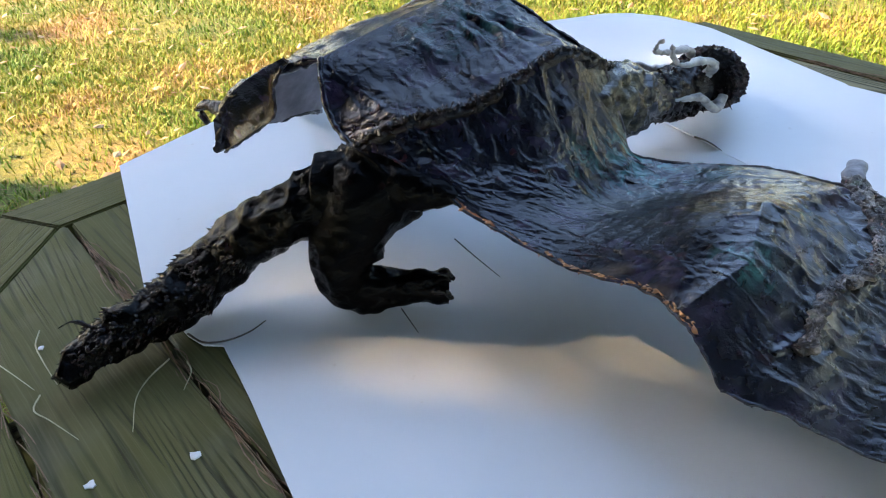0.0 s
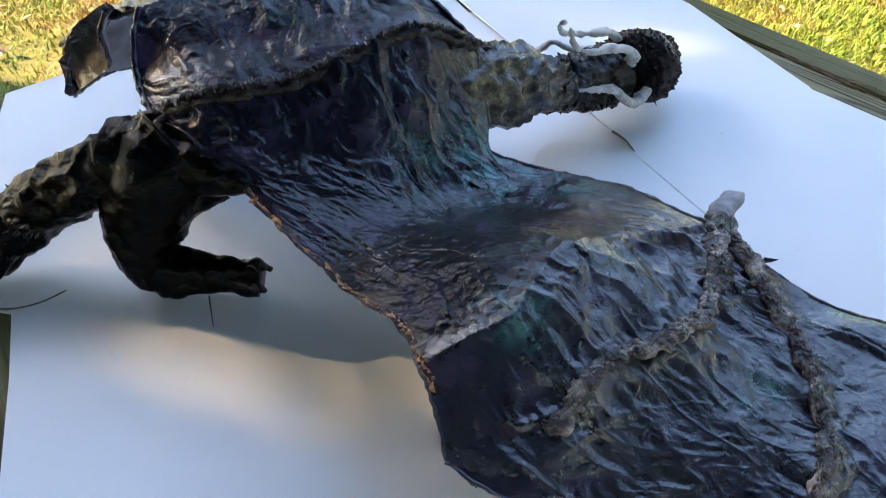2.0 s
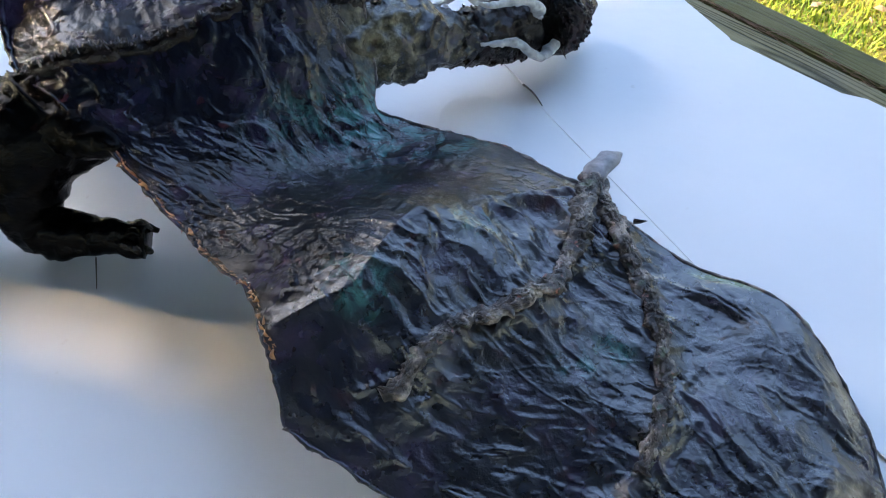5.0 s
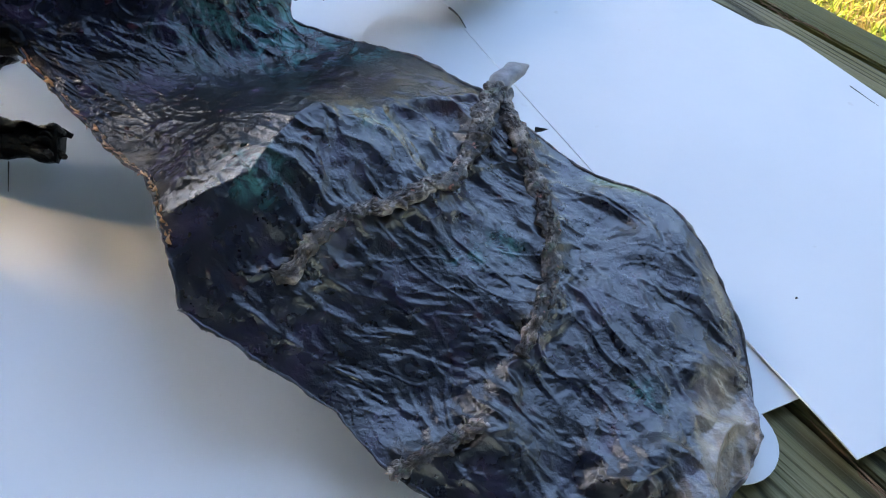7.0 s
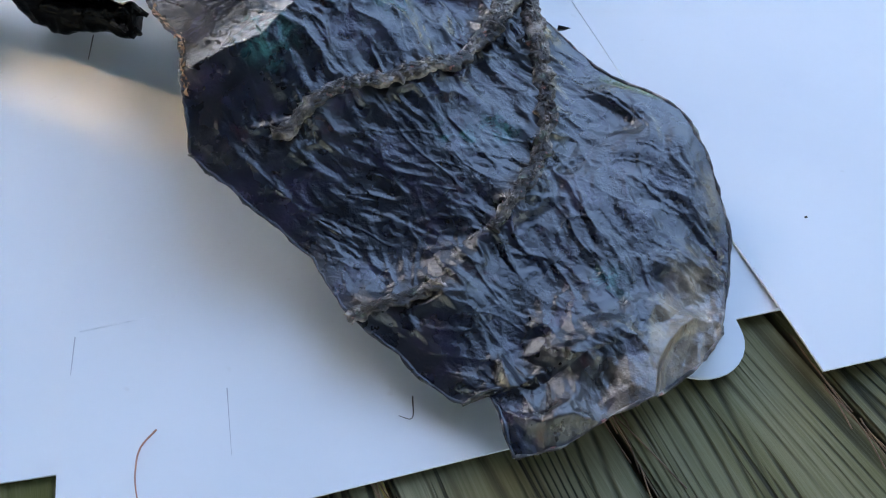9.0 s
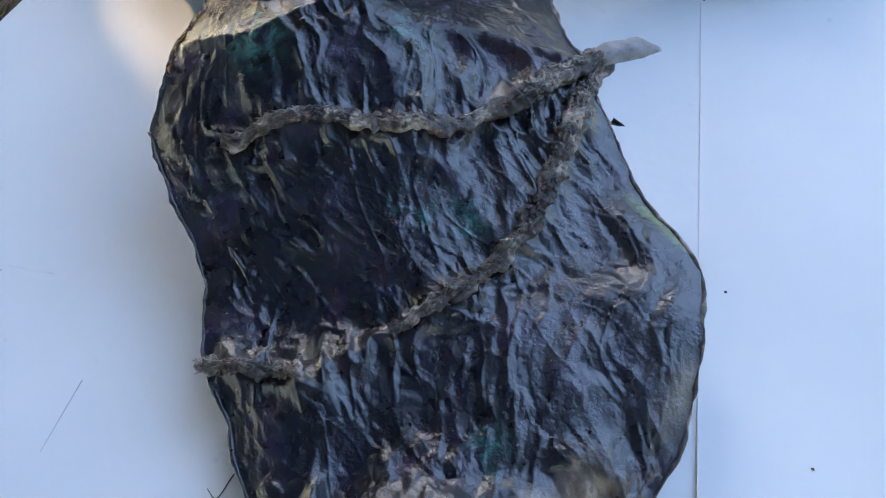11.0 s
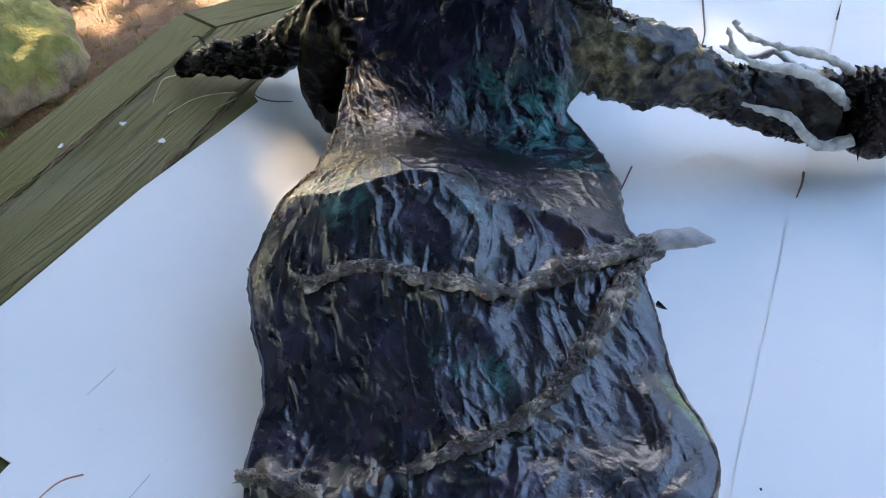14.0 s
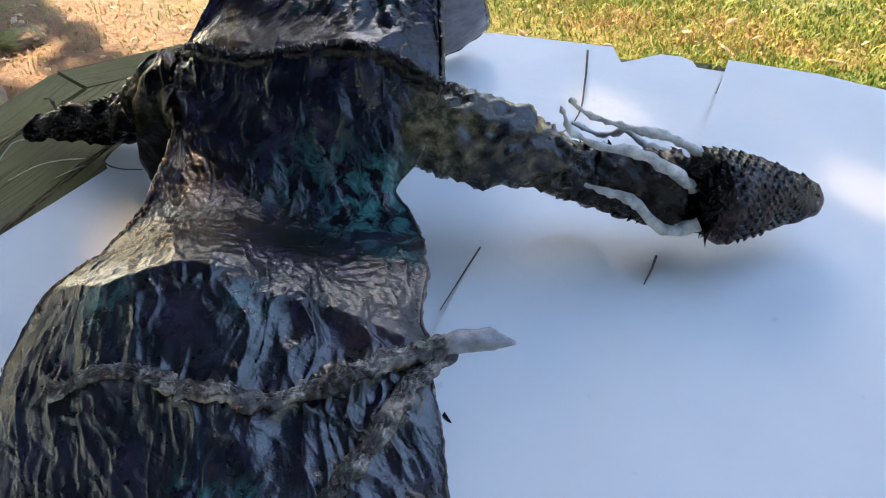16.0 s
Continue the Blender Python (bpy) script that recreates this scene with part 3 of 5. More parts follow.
# cut and fold lines in the near panel
def card_line(a, b, width, mat, parent, name):
    d = Vector((b[0] - a[0], b[1] - a[1])).normalized()
    s = Vector((-d.y, d.x)) * width / 2
    z = LOW + .0022 + float(sheet_rise(np.array([a[0]]), np.array([a[1]]))[0])
    P = [(a[0] + s.x, a[1] + s.y), (a[0] - s.x, a[1] - s.y), (b[0] - s.x * .4, b[1] - s.y * .4), (b[0] + s.x * .4, b[1] + s.y * .4)]
    ob = link_mesh(name, [(x, y, z) for x, y in P] + [(x, y, z - .001) for x, y in P], [(0, 1, 2, 3), (7, 6, 5, 4), (0, 4, 5, 1), (1, 5, 6, 2), (2, 6, 7, 3), (3, 7, 4, 0)], [mat], smooth=False)
    ob.parent = parent


card_line((.344, .301), (.372, .261), .0007, M_SLIT, panel, "cut_line")
card_line((.222, .299), (.239, .273), .0008, M_SLIT, panel, "cut_line")
card_line((.222, .304), (.285, .348), .0010, M_FLAKE, panel, "fold_line")

# ---- the dragon sculpture ----
SPINE = [(-.03, .64, .158), (.016, .648, .179), (.079, .677, .182), (.125, .715, .195), (.158, .752, .200), (.205, .808, .165)]
FLANK = [(.104, .651, .141), (.13, .665, .142), (.165, .71, .152), (.222, .79, .128), (.202, .675, .092), (.234, .726, .091), (.257, .748, .086), (.254, .643, .094)]
LEFT_HEM = [(.061, .601, .124), (.108, .571, .109), (.158, .537, .1), (.182, .518, .102), (.21, .499, .107), (.224, .479, .110), (.245, .451, .103), (.264, .42, .077), (.31, .406, .067), (.343, .398, .050), (.376, .384, .044), (.409, .360, .037), (.444, .351, .025), (.473, .339, .022), (.5, .334, .020), (.508, .343, .028), (.538, .311, .02)]
TIP_HEM = [(.563, .326, .025), (.583, .353, .025), (.612, .388, .017), (.628, .419, .013), (.636, .458, .014)]
RIGHT_HEM = [(.233, .742, .093), (.255, .741, .086), (.299, .731, .086), (.354, .704, .095), (.404, .672, .096), (.422, .669, .092), (.442, .656, .083), (.469, .647, .072), (.513, .624, .061), (.572, .606, .058), (.596, .577, .051), (.615, .548, .037), (.629, .522, .026), (.634, .493, .018), (.636, .458, .014)]
ARM = [(.31, .564, .138), (.294, .496, .13), (.208, .558, .113), (.354, .589, .12), (.399, .59, .102), (.342, .673, .099), (.329, .469, .099), (.389, .521, .1), (.455, .582, .077), (.475, .605, .065), (.488, .529, .06), (.455, .613, .080), (.481, .561, .066), (.487, .503, .058), (.477, .446, .047), (.454, .394, .038), (.424, .364, .036), (.339, .478, .103), (.372, .511, .097), (.411, .566, .089), (.368, .468, .079), (.574, .573, .057), (.514, .512, .056)]
FOLDS = [(.53, .465, .046), (.465, .392, .048), (.434, .412, .038), (.513, .37, .025), (.553, .386, .037), (.571, .525, .044), (.507, .518, .050), (.583, .463, .037), (.425, .424, .044), (.509, .399, .030), (.568, .445, .037), (.53, .426, .034)]


RIB_A = [(.427, .676), (.423, .655), (.423, .625), (.421, .600), (.412, .567), (.401, .542), (.388, .525), (.372, .511), (.355, .497), (.339, .478), (.330, .455), (.318, .443)]
RIB_B = [(.430, .674), (.440, .645), (.455, .613), (.468, .588), (.481, .561), (.488, .533), (.489, .505), (.484, .472), (.477, .445)]
RIB_C = [(.460, .396), (.452, .391), (.440, .380), (.422, .364), (.410, .356)]


LAPPET = ([(-.113, .733, .209), (-.145, .748, .190), (-.193, .772, .152), (-.223, .783, .114), (-.229, .784, .083)],
          [(-.113, .729, .202), (-.129, .734, .173), (-.134, .743, .148), (-.177, .763, .111), (-.217, .779, .083)])


def thin_plate(points):
    """A smooth sheet z(x, y) stretched over the wing's frame."""
    P = np.array(points)
    n = len(P)
    U = lambda r: np.where(r > 1e-9, r * r * np.log(np.maximum(r, 1e-9)), 0)
    K = U(np.linalg.norm(P[:, None, :2] - P[None, :, :2], axis=2)) + np.eye(n) * 1e-4
    Q = np.c_[np.ones(n), P[:, :2]]
    S = np.linalg.solve(np.block([[K, Q], [Q.T, np.zeros((3, 3))]]), np.r_[P[:, 2], 0, 0, 0])

    def z(xy):
        out = np.empty(len(xy))
        for a in range(0, len(xy), 20000):
            q = xy[a:a + 20000]
            out[a:a + 20000] = U(np.linalg.norm(q[:, None] - P[None, :, :2], axis=2)) @ S[:n] + S[n] + q @ S[n + 1:]
        return out
    return z


wing_z = thin_plate(SPINE + FLANK + LEFT_HEM + TIP_HEM + RIGHT_HEM[:-1] + ARM + FOLDS)


def crease(p, seed):
    """Sharp crests between broad hollows, -1..1."""
    return 1 - 2 * np.clip(np.abs((vnoise(p, seed) - .5) * 3.4), 0, 1)


def smoothstep(x):
    x = np.clip(x, 0, 1)
    return x * x * (3 - 2 * x)


class Clay:
    """Collects the shapes of the sculpture into one mesh."""

    def __init__(self):
        self.v, self.f, self.i, self.n = [], [], [], 0

    def add(self, verts, faces, mat):
        self.v.append(np.asarray(verts, dtype=float))
        self.f += [tuple(int(j) + self.n for j in f) for f in faces]
        self.i += [mat] * len(faces)
        self.n += len(verts)

    def grid(self, P, mat, flip=False):
        a, b = P.shape[:2]
        I = (np.arange(a - 1)[:, None] * b + np.arange(b - 1)[None]).reshape(-1)
        F = np.stack([I, I + b, I + b + 1, I + 1], -1)
        self.add(P.reshape(-1, 3), (F[:, ::-1] if flip else F).tolist(), mat)

    def tube(self, line, radii, mat, sides=12, squash=1.0, up=(0, 0, 1), rough=0.0, scale=60.0, seed=0, caps=True):
        """A lofted tube; radii per point; squash is height over width; rough pushes the skin in and out."""
        line, radii = np.asarray(line, float), np.asarray(radii, float)
        T = np.gradient(line, axis=0)
        T /= np.linalg.norm(T, axis=1)[:, None] + 1e-12
        upv = np.asarray(up, float)
        S = np.cross(T, upv)
        S /= np.linalg.norm(S, axis=1)[:, None] + 1e-9
        B = np.cross(S, T)
        a = np.linspace(0, 2 * np.pi, sides, endpoint=False)
        ring = S[:, None] * np.cos(a)[None, :, None] + B[:, None] * (np.sin(a) * squash)[None, :, None]
        P = line[:, None] + ring * radii[:, None, None]
        if rough:
            d = ((fbm(P * scale, 4, seed) - 0.5) * 2 + 0.55 * crease(P * scale * .55, seed + 7)) * rough
            P = P + ring * d[..., None]
        n = len(line)
        V = P.reshape(-1, 3)
        I = np.arange(n - 1)[:, None] * sides + np.arange(sides)[None]
        J = np.arange(n - 1)[:, None] * sides + (np.arange(sides) + 1)[None] % sides
        F = np.stack([I, J, J + sides, I + sides], -1).reshape(-1, 4).tolist()
        if caps:
            V = np.r_[V, line[:1], line[-1:]]
            m = n * sides
            F += [(m, (k + 1) % sides, k) for k in range(sides)] + [(m + 1, (n - 1) * sides + k, (n - 1) * sides + (k + 1) % sides) for k in range(sides)]
        self.add(V, F, mat)
        return P

    def shard(self, base, axis, side, length, width, mat, hook=0.0):
        """A small torn flake or spike: a bent four-sided point."""
        base, axis, side = (np.asarray(q, float) for q in (base, axis, side))
        third = np.cross(axis, side)
        w = width
        ring0 = [base + side * w, base + third * w * .6, base - side * w, base - third * w * .6]
        mid = base + axis * length * .55 + side * hook * length * .3
        ring1 = [mid + side * w * .6, mid + third * w * .4, mid - side * w * .6, mid - third * w * .4]
        tip = base + axis * length + side * hook * length
        F = [(k, (k + 1) % 4, 4 + (k + 1) % 4, 4 + k) for k in range(4)] + [(4 + k, 4 + (k + 1) % 4, 8) for k in range(4)]
        self.add(ring0 + ring1 + [tip], F, mat)


def coons(bottom, top, left, right):
    """A patch between four lines: bottom and top run along u, left and right along v."""
    nu, nv = len(bottom), len(left)
    u, v = np.linspace(0, 1, nu)[None, :, None], np.linspace(0, 1, nv)[:, None, None]
    ruled = (1 - v) * bottom[None] + v * top[None] + (1 - u) * left[:, None] + u * right[:, None]
    corner = (1 - u) * (1 - v) * bottom[0] + u * (1 - v) * bottom[-1] + (1 - u) * v * top[0] + u * v * top[-1]
    return ruled - corner


def normals(P):
    n = np.cross(np.gradient(P, axis=1), np.gradient(P, axis=0))
    n /= np.linalg.norm(n, axis=2)[..., None] + 1e-12
    return n * np.sign(n[..., 2:3].mean() + 1e-9)


def facet(a, b, seed):
    """Flat facets between random heights, as in crushed paper, -1..1."""
    k = (a + b) * .366
    a, b = a + k, b + k
    i, j = np.floor(a).astype(np.int64), np.floor(b).astype(np.int64)
    u, v = a - i, b - j
    h = lambda p, q: hashed(p, q, 0 * p, seed) * 2 - 1
    h00, h11 = h(i, j), h(i + 1, j + 1)
    h10, h01 = h(i + 1, j), h(i, j + 1)
    return np.where(u > v, h00 + (h10 - h00) * u + (h11 - h10) * v, h00 + (h01 - h00) * v + (h11 - h01) * u)


def wrinkle(U, V, seed, size=1.0, gate=1.0, long_u=44.0):
    """Drapery of soaked paper: rounded pleats with sharp crests along v, short cross creases, fine crumpling."""
    at = lambda a, b, k: np.stack([a, b, 0 * a + k], -1)
    wa = (vnoise(at(U * 9, V * 9, 0), seed) - .5) * 2.2 + (vnoise(at(U * 45, V * 30, 0), seed + 20) - .5) * .7
    wb = (vnoise(at(U * 9, V * 9, 0), seed + 1) - .5) * 2.2 + (vnoise(at(U * 45, V * 30, 0), seed + 21) - .5) * .7
    crest = lambda x: (1 - np.abs(2 * x - 1)) ** 1.6
    long = vnoise(at(U * long_u + wa * 1.3 + V * 6, V * 11 + wb, 0), seed + 2) * 2 - 1
    ridge = crest(vnoise(at(U * long_u * .72 + wa * 1.2, V * 10 + wb, 3), seed + 4))
    cross = crest(vnoise(at(U * 44 + V * 22 + wa, V * 24 - U * 26 + wb, 7), seed + 5))
    short = crest(vnoise(at(U * 150 + wa * 2, V * 52 + wb * 2 + U * 30, 9), seed + 6))
    broad = vnoise(at(U * 17 + wb, V * 15 + wa, 5), seed + 15) * 2 - 1
    bits = facet(U * 190 + V * 50 + wa * 3, V * 120 - U * 30 + wb * 3, seed + 7)
    fine = facet(U * 420 + wb * 5, V * 300 + U * 90, seed + 8)
    crush = facet(U * 84 + wa * 2, V * 50 + wb * 2 + U * 25, seed + 9)
    thread = np.exp(-np.abs(vnoise(at(U * 46 + wa * 1.2, V * 13 + wb, 6), seed + 12) - .5) * 22) + .7 * np.exp(-np.abs(vnoise(at(U * 34 - V * 26 + wb, V * 34 + U * 20 + wa, 8), seed + 13) - .5) * 24)
    some = np.clip((fbm(at(U * 12, V * 9, 4), 2, seed + 11) - .3) * 3.0, 0.25, 1.1)
    return size * (gate * some * (.0040 * long + .0052 * (ridge - .4)) + .0020 * broad + (.35 + .65 * gate) * (.0016 * (cross - .4) * (1.2 - some) + .0002 * (short - .4)) + .0006 * crush * (.5 + .5 * some) * (.25 + .75 * gate) + .0007 * thread + .0005 * bits + .00008 * fine)


def along(line, xy):
    """Distance of points to a polyline in plan."""
    line = np.asarray(line, float)
    best = np.full(xy.shape[:-1], 9.0)
    for a, b in zip(line[:-1], line[1:]):
        d = b - a
        t = np.clip(((xy - a) @ d) / (d @ d), 0, 1)
        best = np.minimum(best, np.linalg.norm(xy - a - t[..., None] * d, axis=-1))
    return best


def metric(P):
    """Lengths along the patch in metres, for even folds."""
    du = np.linalg.norm(np.diff(P, axis=1), axis=2)
    dv = np.linalg.norm(np.diff(P, axis=0), axis=2)
    U = np.concatenate([np.zeros((P.shape[0], 1)), np.cumsum(du, 1)], 1)
    V = np.concatenate([np.zeros((1, P.shape[1])), np.cumsum(dv, 0)], 0)
    return U - U.mean(axis=1, keepdims=True), V


def build_dragon():
    c = Clay()
    rng = np.random.default_rng(11)
    PAINT, RIB, SCALE, HORN, BLACK, UNDER, HEAD, CLAW, COPPER = 0, 1, 2, 3, 4, 5, 6, 7, 8

    # near wing: from the spine over the flank, the folded arm, out to the tip
    nu, nv = 400, 580
    flat = lambda pts: np.array(pts)[:, :2]
    left = curve(np.r_[flat(SPINE[:1]), flat(LEFT_HEM)], nv, .45)
    right = curve(np.r_[flat(SPINE[-1:]), [(.224, .772)], flat(RIGHT_HEM)], nv, .45)
    bottom = curve(flat(SPINE), nu)
    top = curve(np.r_[flat(LEFT_HEM[-1:]), flat(TIP_HEM)], nu, .6)
    XY = coons(bottom, top, left, right)
    Z = wing_z(XY.reshape(-1, 2)).reshape(nv, nu)
    P = np.dstack([XY, Z])
    U, V = metric(P)
    # a sharp brow from the near hem over the folded arm to the claw; deep pleats hang from it
    brow = [(.240, .466), (.290, .496), (.312, .563), (.355, .612), (.415, .660)]
    xy = P[..., :2]
    to_brow, to_rib = along(brow, xy), np.minimum(along(RIB_A, xy), along(RIB_B + RIB_C, xy))
    outer = smoothstep(((P[..., 0] - .312) * .69 - (P[..., 1] - .563) * .72 + .004) / .012)
    first = np.exp(-(to_brow / .055) ** 2)
    side = smoothstep((.318 - P[..., 0]) / .03) * outer
    tip = smoothstep((P[..., 0] * .8 - P[..., 1] * .6 - .16) / .06)
    flank = smoothstep((.17 - P[..., 0] * .55 + (P[..., 1] - .70) * .85 + .03) / .05)
    gate = outer * (.75 + .80 * first) * (1 - .7 * side) + (1 - outer) * (.14 + .50 * flank)
    gate = gate * (1 - outer + outer * (.25 + .75 * smoothstep(np.linspace(0, 1, nu)[None] / .26 + tip)))
    w = wrinkle(U, V, 40, gate=gate) + .0045 * np.exp(-to_brow / .009) * (.4 + .6 * outer) + .0034 * np.exp(-(to_rib / .010) ** 2)
    # a few wide folds with sharp crests and hollow bellies, fanning down from the brow
    fold = vnoise(np.stack([U * 19 + V * 4 + (vnoise(np.stack([U * 11, V * 11, U * 0], -1), 311) - .5) * 1.6, V * 9 - U * 3, U * 0], -1), 312)
    w += outer * (1 - side) * smoothstep(np.linspace(0, 1, nu)[None] / .5 - .5) * .0050 * ((1 - np.abs(2 * fold - 1)) ** 1.8 - .35)
    w += .45 * flank * wrinkle(U, V, 140, gate=.6, long_u=66.0)
    w += (1 - outer) * (1 - flank) * .0007 * ((1 - np.abs(2 * vnoise(np.stack([U * 26, V * 95 + U * 22, U * 0], -1), 305) - 1)) ** 2 - .4)
    w += tip * (.0050 * (vnoise(np.stack([U * 26, V * 20 + U * 12, U * 0], -1), 301) * 2 - 1) + .0035 * crease(np.stack([U * 30 + V * 14, V * 24, U * 0], -1), 302) + .0042 * facet(U * 40 + V * 9, V * 34 - U * 12, 306) + .0016 * facet(U * 95, V * 80 + U * 30, 307))
    w += outer * .0016 * np.exp(-(to_rib / .022) ** 2) * crease(np.stack([U * 75, V * 45, U * 0], -1), 303)
    e = np.minimum(np.linspace(0, 1, nu), np.linspace(1, 0, nu))[None] * np.ones((nv, 1))
    w *= np.clip(e * 14, 0.15, 1)
    N3 = normals(P)
    P = P + N3 * w[..., None]
    for col, inner, deep in ((0, 16, .0035), (-1, -17, .0022)):
        out = P[:, col] - P[:, inner]
        out /= np.linalg.norm(out, axis=1)[:, None]
        along_hem = V[:, col]
        rag = deep * (facet(along_hem * 45, along_hem * 9, 77) * .7 + facet(along_hem * 170, along_hem * 30, 78) * .3) * np.clip(np.linspace(0, 8, nv), 0, 1)
        for k in range(16):
            P[:, k if col == 0 else -1 - k] += out * (rag * (1 - k / 16))[:, None]
    P[..., 2] = np.maximum(P[..., 2], 0.006)
    c.grid(P, PAINT)
    c.grid((P - N3 * 0.0022)[::4, ::4][:, :], PAINT, flip=True)
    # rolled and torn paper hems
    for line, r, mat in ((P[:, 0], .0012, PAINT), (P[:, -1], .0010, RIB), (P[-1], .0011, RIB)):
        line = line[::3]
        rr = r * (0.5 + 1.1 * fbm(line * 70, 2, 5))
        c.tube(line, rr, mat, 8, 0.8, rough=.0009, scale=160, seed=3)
    for i in range(30, nv - 8, 4):
        out = P[i, 0] - P[i, 16]
        out /= np.linalg.norm(out)
        run = P[min(i + 4, nv - 1), 0] - P[i - 4, 0]
        run /= np.linalg.norm(run)
        gold = .05 < P[i, 0, 0] < .245
        for _ in range(3 if gold else int(rng.uniform() < .2)):
            ax = out + run * rng.normal(0, .9) + np.array([0, 0, rng.normal(-.1, .4)])
            c.shard(P[i, 0] - out * rng.uniform(.001, .006 if gold else .002), ax / np.linalg.norm(ax), run, rng.uniform(.0015, .0055), rng.uniform(.0012, .0040), COPPER if gold and rng.uniform() < .75 else PAINT, rng.uniform(-.5, .5))

    sheet = P[::2, ::2].reshape(-1, 3)

    def surf(xy):
        """Points on the crumpled sheet, a little smoothed along the line."""
        xy = np.asarray(curve(np.c_[np.asarray(xy, float), np.zeros(len(xy))], 60))[:, :2]
        near = np.array([sheet[np.argsort(((sheet[:, :2] - q) ** 2).sum(1))[:24], 2].mean() for q in xy])
        return np.c_[xy, np.convolve(np.r_[near[:1], near[:1], near, near[-1:], near[-1:]], np.ones(5) / 5, "valid")]

    # crumpled ropes: finger ribs on the wing
    for k, (rib, r) in enumerate(((RIB_A, .0074), (RIB_B, .0060), (RIB_C, .0045))):
        line = curve(surf(rib), 260 if k < 2 else 90)
        s = np.linspace(0, 1, len(line))
        rr = r * (1.0 - 0.35 * s) * (0.35 + 1.25 * fbm(line * 75, 3, 30 + k))
        line = line + np.c_[(fbm(line * 60, 2, 31 + k) - .5) * .006, (fbm(line * 60, 2, 33 + k) - .5) * .006, np.full(len(line), .0028)]
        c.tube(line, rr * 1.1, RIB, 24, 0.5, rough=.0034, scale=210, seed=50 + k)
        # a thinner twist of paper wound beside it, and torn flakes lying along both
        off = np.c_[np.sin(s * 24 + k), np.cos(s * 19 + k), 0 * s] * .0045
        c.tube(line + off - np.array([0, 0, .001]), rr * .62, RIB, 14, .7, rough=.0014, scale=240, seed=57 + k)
        for i in np.repeat(np.arange(3, len(line) - 3, 1), 2):
            run = line[i + 3] - line[i - 3]
            run /= np.linalg.norm(run)
            side = np.cross(run, [0, 0, 1])
            q = rng.uniform(-1, 1)
            ax = run * rng.choice([-1, 1]) + side * q * .8 + np.array([0, 0, rng.uniform(.05, .8)])
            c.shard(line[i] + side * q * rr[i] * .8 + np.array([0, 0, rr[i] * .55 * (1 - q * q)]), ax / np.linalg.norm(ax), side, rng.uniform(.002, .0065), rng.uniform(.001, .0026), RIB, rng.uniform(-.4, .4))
    # thumb claw and its torn tab
    claw = curve([(.422, .665, .092), (.429, .684, .096), (.438, .701, .097), (.448, .716, .093)], 18)
    c.tube(claw, np.interp(np.linspace(0, 1, 18), [0, .3, .75, 1], [.0070, .0108, .0090, .0022]), CLAW, 16, .6, rough=.0016, scale=110, seed=8)
    c.shard((.462, .652, .076), (.78, -.05, .1), (0, .3, .9), .014, .0028, SCALE, .1)

    # far wing: up from the spine to a ridge, then down to the board
    ridge = [(-.070, .722, .212), (-.02, .795, .217), (.03, .855, .222), (.062, .891, .224)]
    bottom = curve(SPINE, 200)
    top = curve(ridge, 200)
    left = curve([SPINE[0], (-.052, .668, .170), (-.066, .70, .200), ridge[0]], 150)
    right = curve([SPINE[-1], (.165, .832, .185), (.112, .862, .212), ridge[-1]], 150)
    P = coons(bottom, top, left, right)
    U, V = metric(P)
    w = wrinkle(U, V, 70, 1.15, .9, 44.0)
    edge = np.minimum(np.linspace(0, 1, 150), np.linspace(1, 0, 150))[:, None]
    N3 = normals(P)
    P = P + N3 * (w * np.clip(edge * 8, .1, 1))[..., None]
    c.grid(P, PAINT)
    c.grid((P - N3 * .0022)[::3, ::3], PAINT, flip=True)
    for line in (P[:, 0], P[:, -1]):
        c.tube(line[::2], .0026 * (0.7 + .8 * fbm(line[::2] * 70, 2, 6)), PAINT, 8, rough=.0012, scale=150, seed=4)
    hemline = [(-.231, .790, .080), (-.212, .84, .082), (-.186, .885, .072), (-.152, .94, .058), (-.175, 1.01, .025), (-.215, 1.067, .006), (-.205, 1.125, .030)]
    top2 = curve(ridge, 160)
    bot2 = curve(hemline, 160)
    left2 = curve([ridge[0], (-.10, .735, .208), (-.140, .757, .187), (-.20, .78, .142), hemline[0]], 130)
    right2 = curve([ridge[-1], (.0, .97, .19), (-.11, 1.06, .10), hemline[-1]], 130)
    P2 = coons(top2, bot2, left2, right2)
    P2[..., 2] += .010 * np.sin(np.linspace(0, np.pi, 130))[:, None] * np.sin(np.linspace(0, np.pi, 160))[None]
    U, V = metric(P2)
    N3 = normals(P2)
    P2 = P2 + N3 * (wrinkle(U, V, 90, .9, .8) * np.clip(np.minimum(np.linspace(0, 8, 130), 1), .1, 1)[:, None])[..., None]
    P2[..., 2] = np.maximum(P2[..., 2], 0.004)
    c.grid(P2, PAINT)
    c.grid((P2 - N3 * .0022)[::3, ::3], UNDER, flip=True)
    # broad rolled rim at the open end
    rim = P2[::2, 0] + np.array([.002, .004, -.004])
    c.tube(rim, np.interp(np.linspace(0, 1, len(rim)), [0, .15, .7, 1], [.003, .008, .011, .005]), PAINT, 16, .8, rough=.003, scale=90, seed=44)
    # torn lappet hanging at the open end
    up = curve(LAPPET[0], 50)
    down = curve(LAPPET[1], 50)
    q = np.linspace(0, 1, 22)[None, :, None]
    L3 = up[:, None] * (1 - q) + down[:, None] * q
    U, V = metric(L3)
    L3 = L3 + normals(L3) * (wrinkle(V, U, 120, .8) - .006 * np.sin(np.pi * q[..., 0]))[..., None]
    c.grid(L3, PAINT)
    c.grid(L3 + np.array([.001, .003, 0]), UNDER, flip=True)
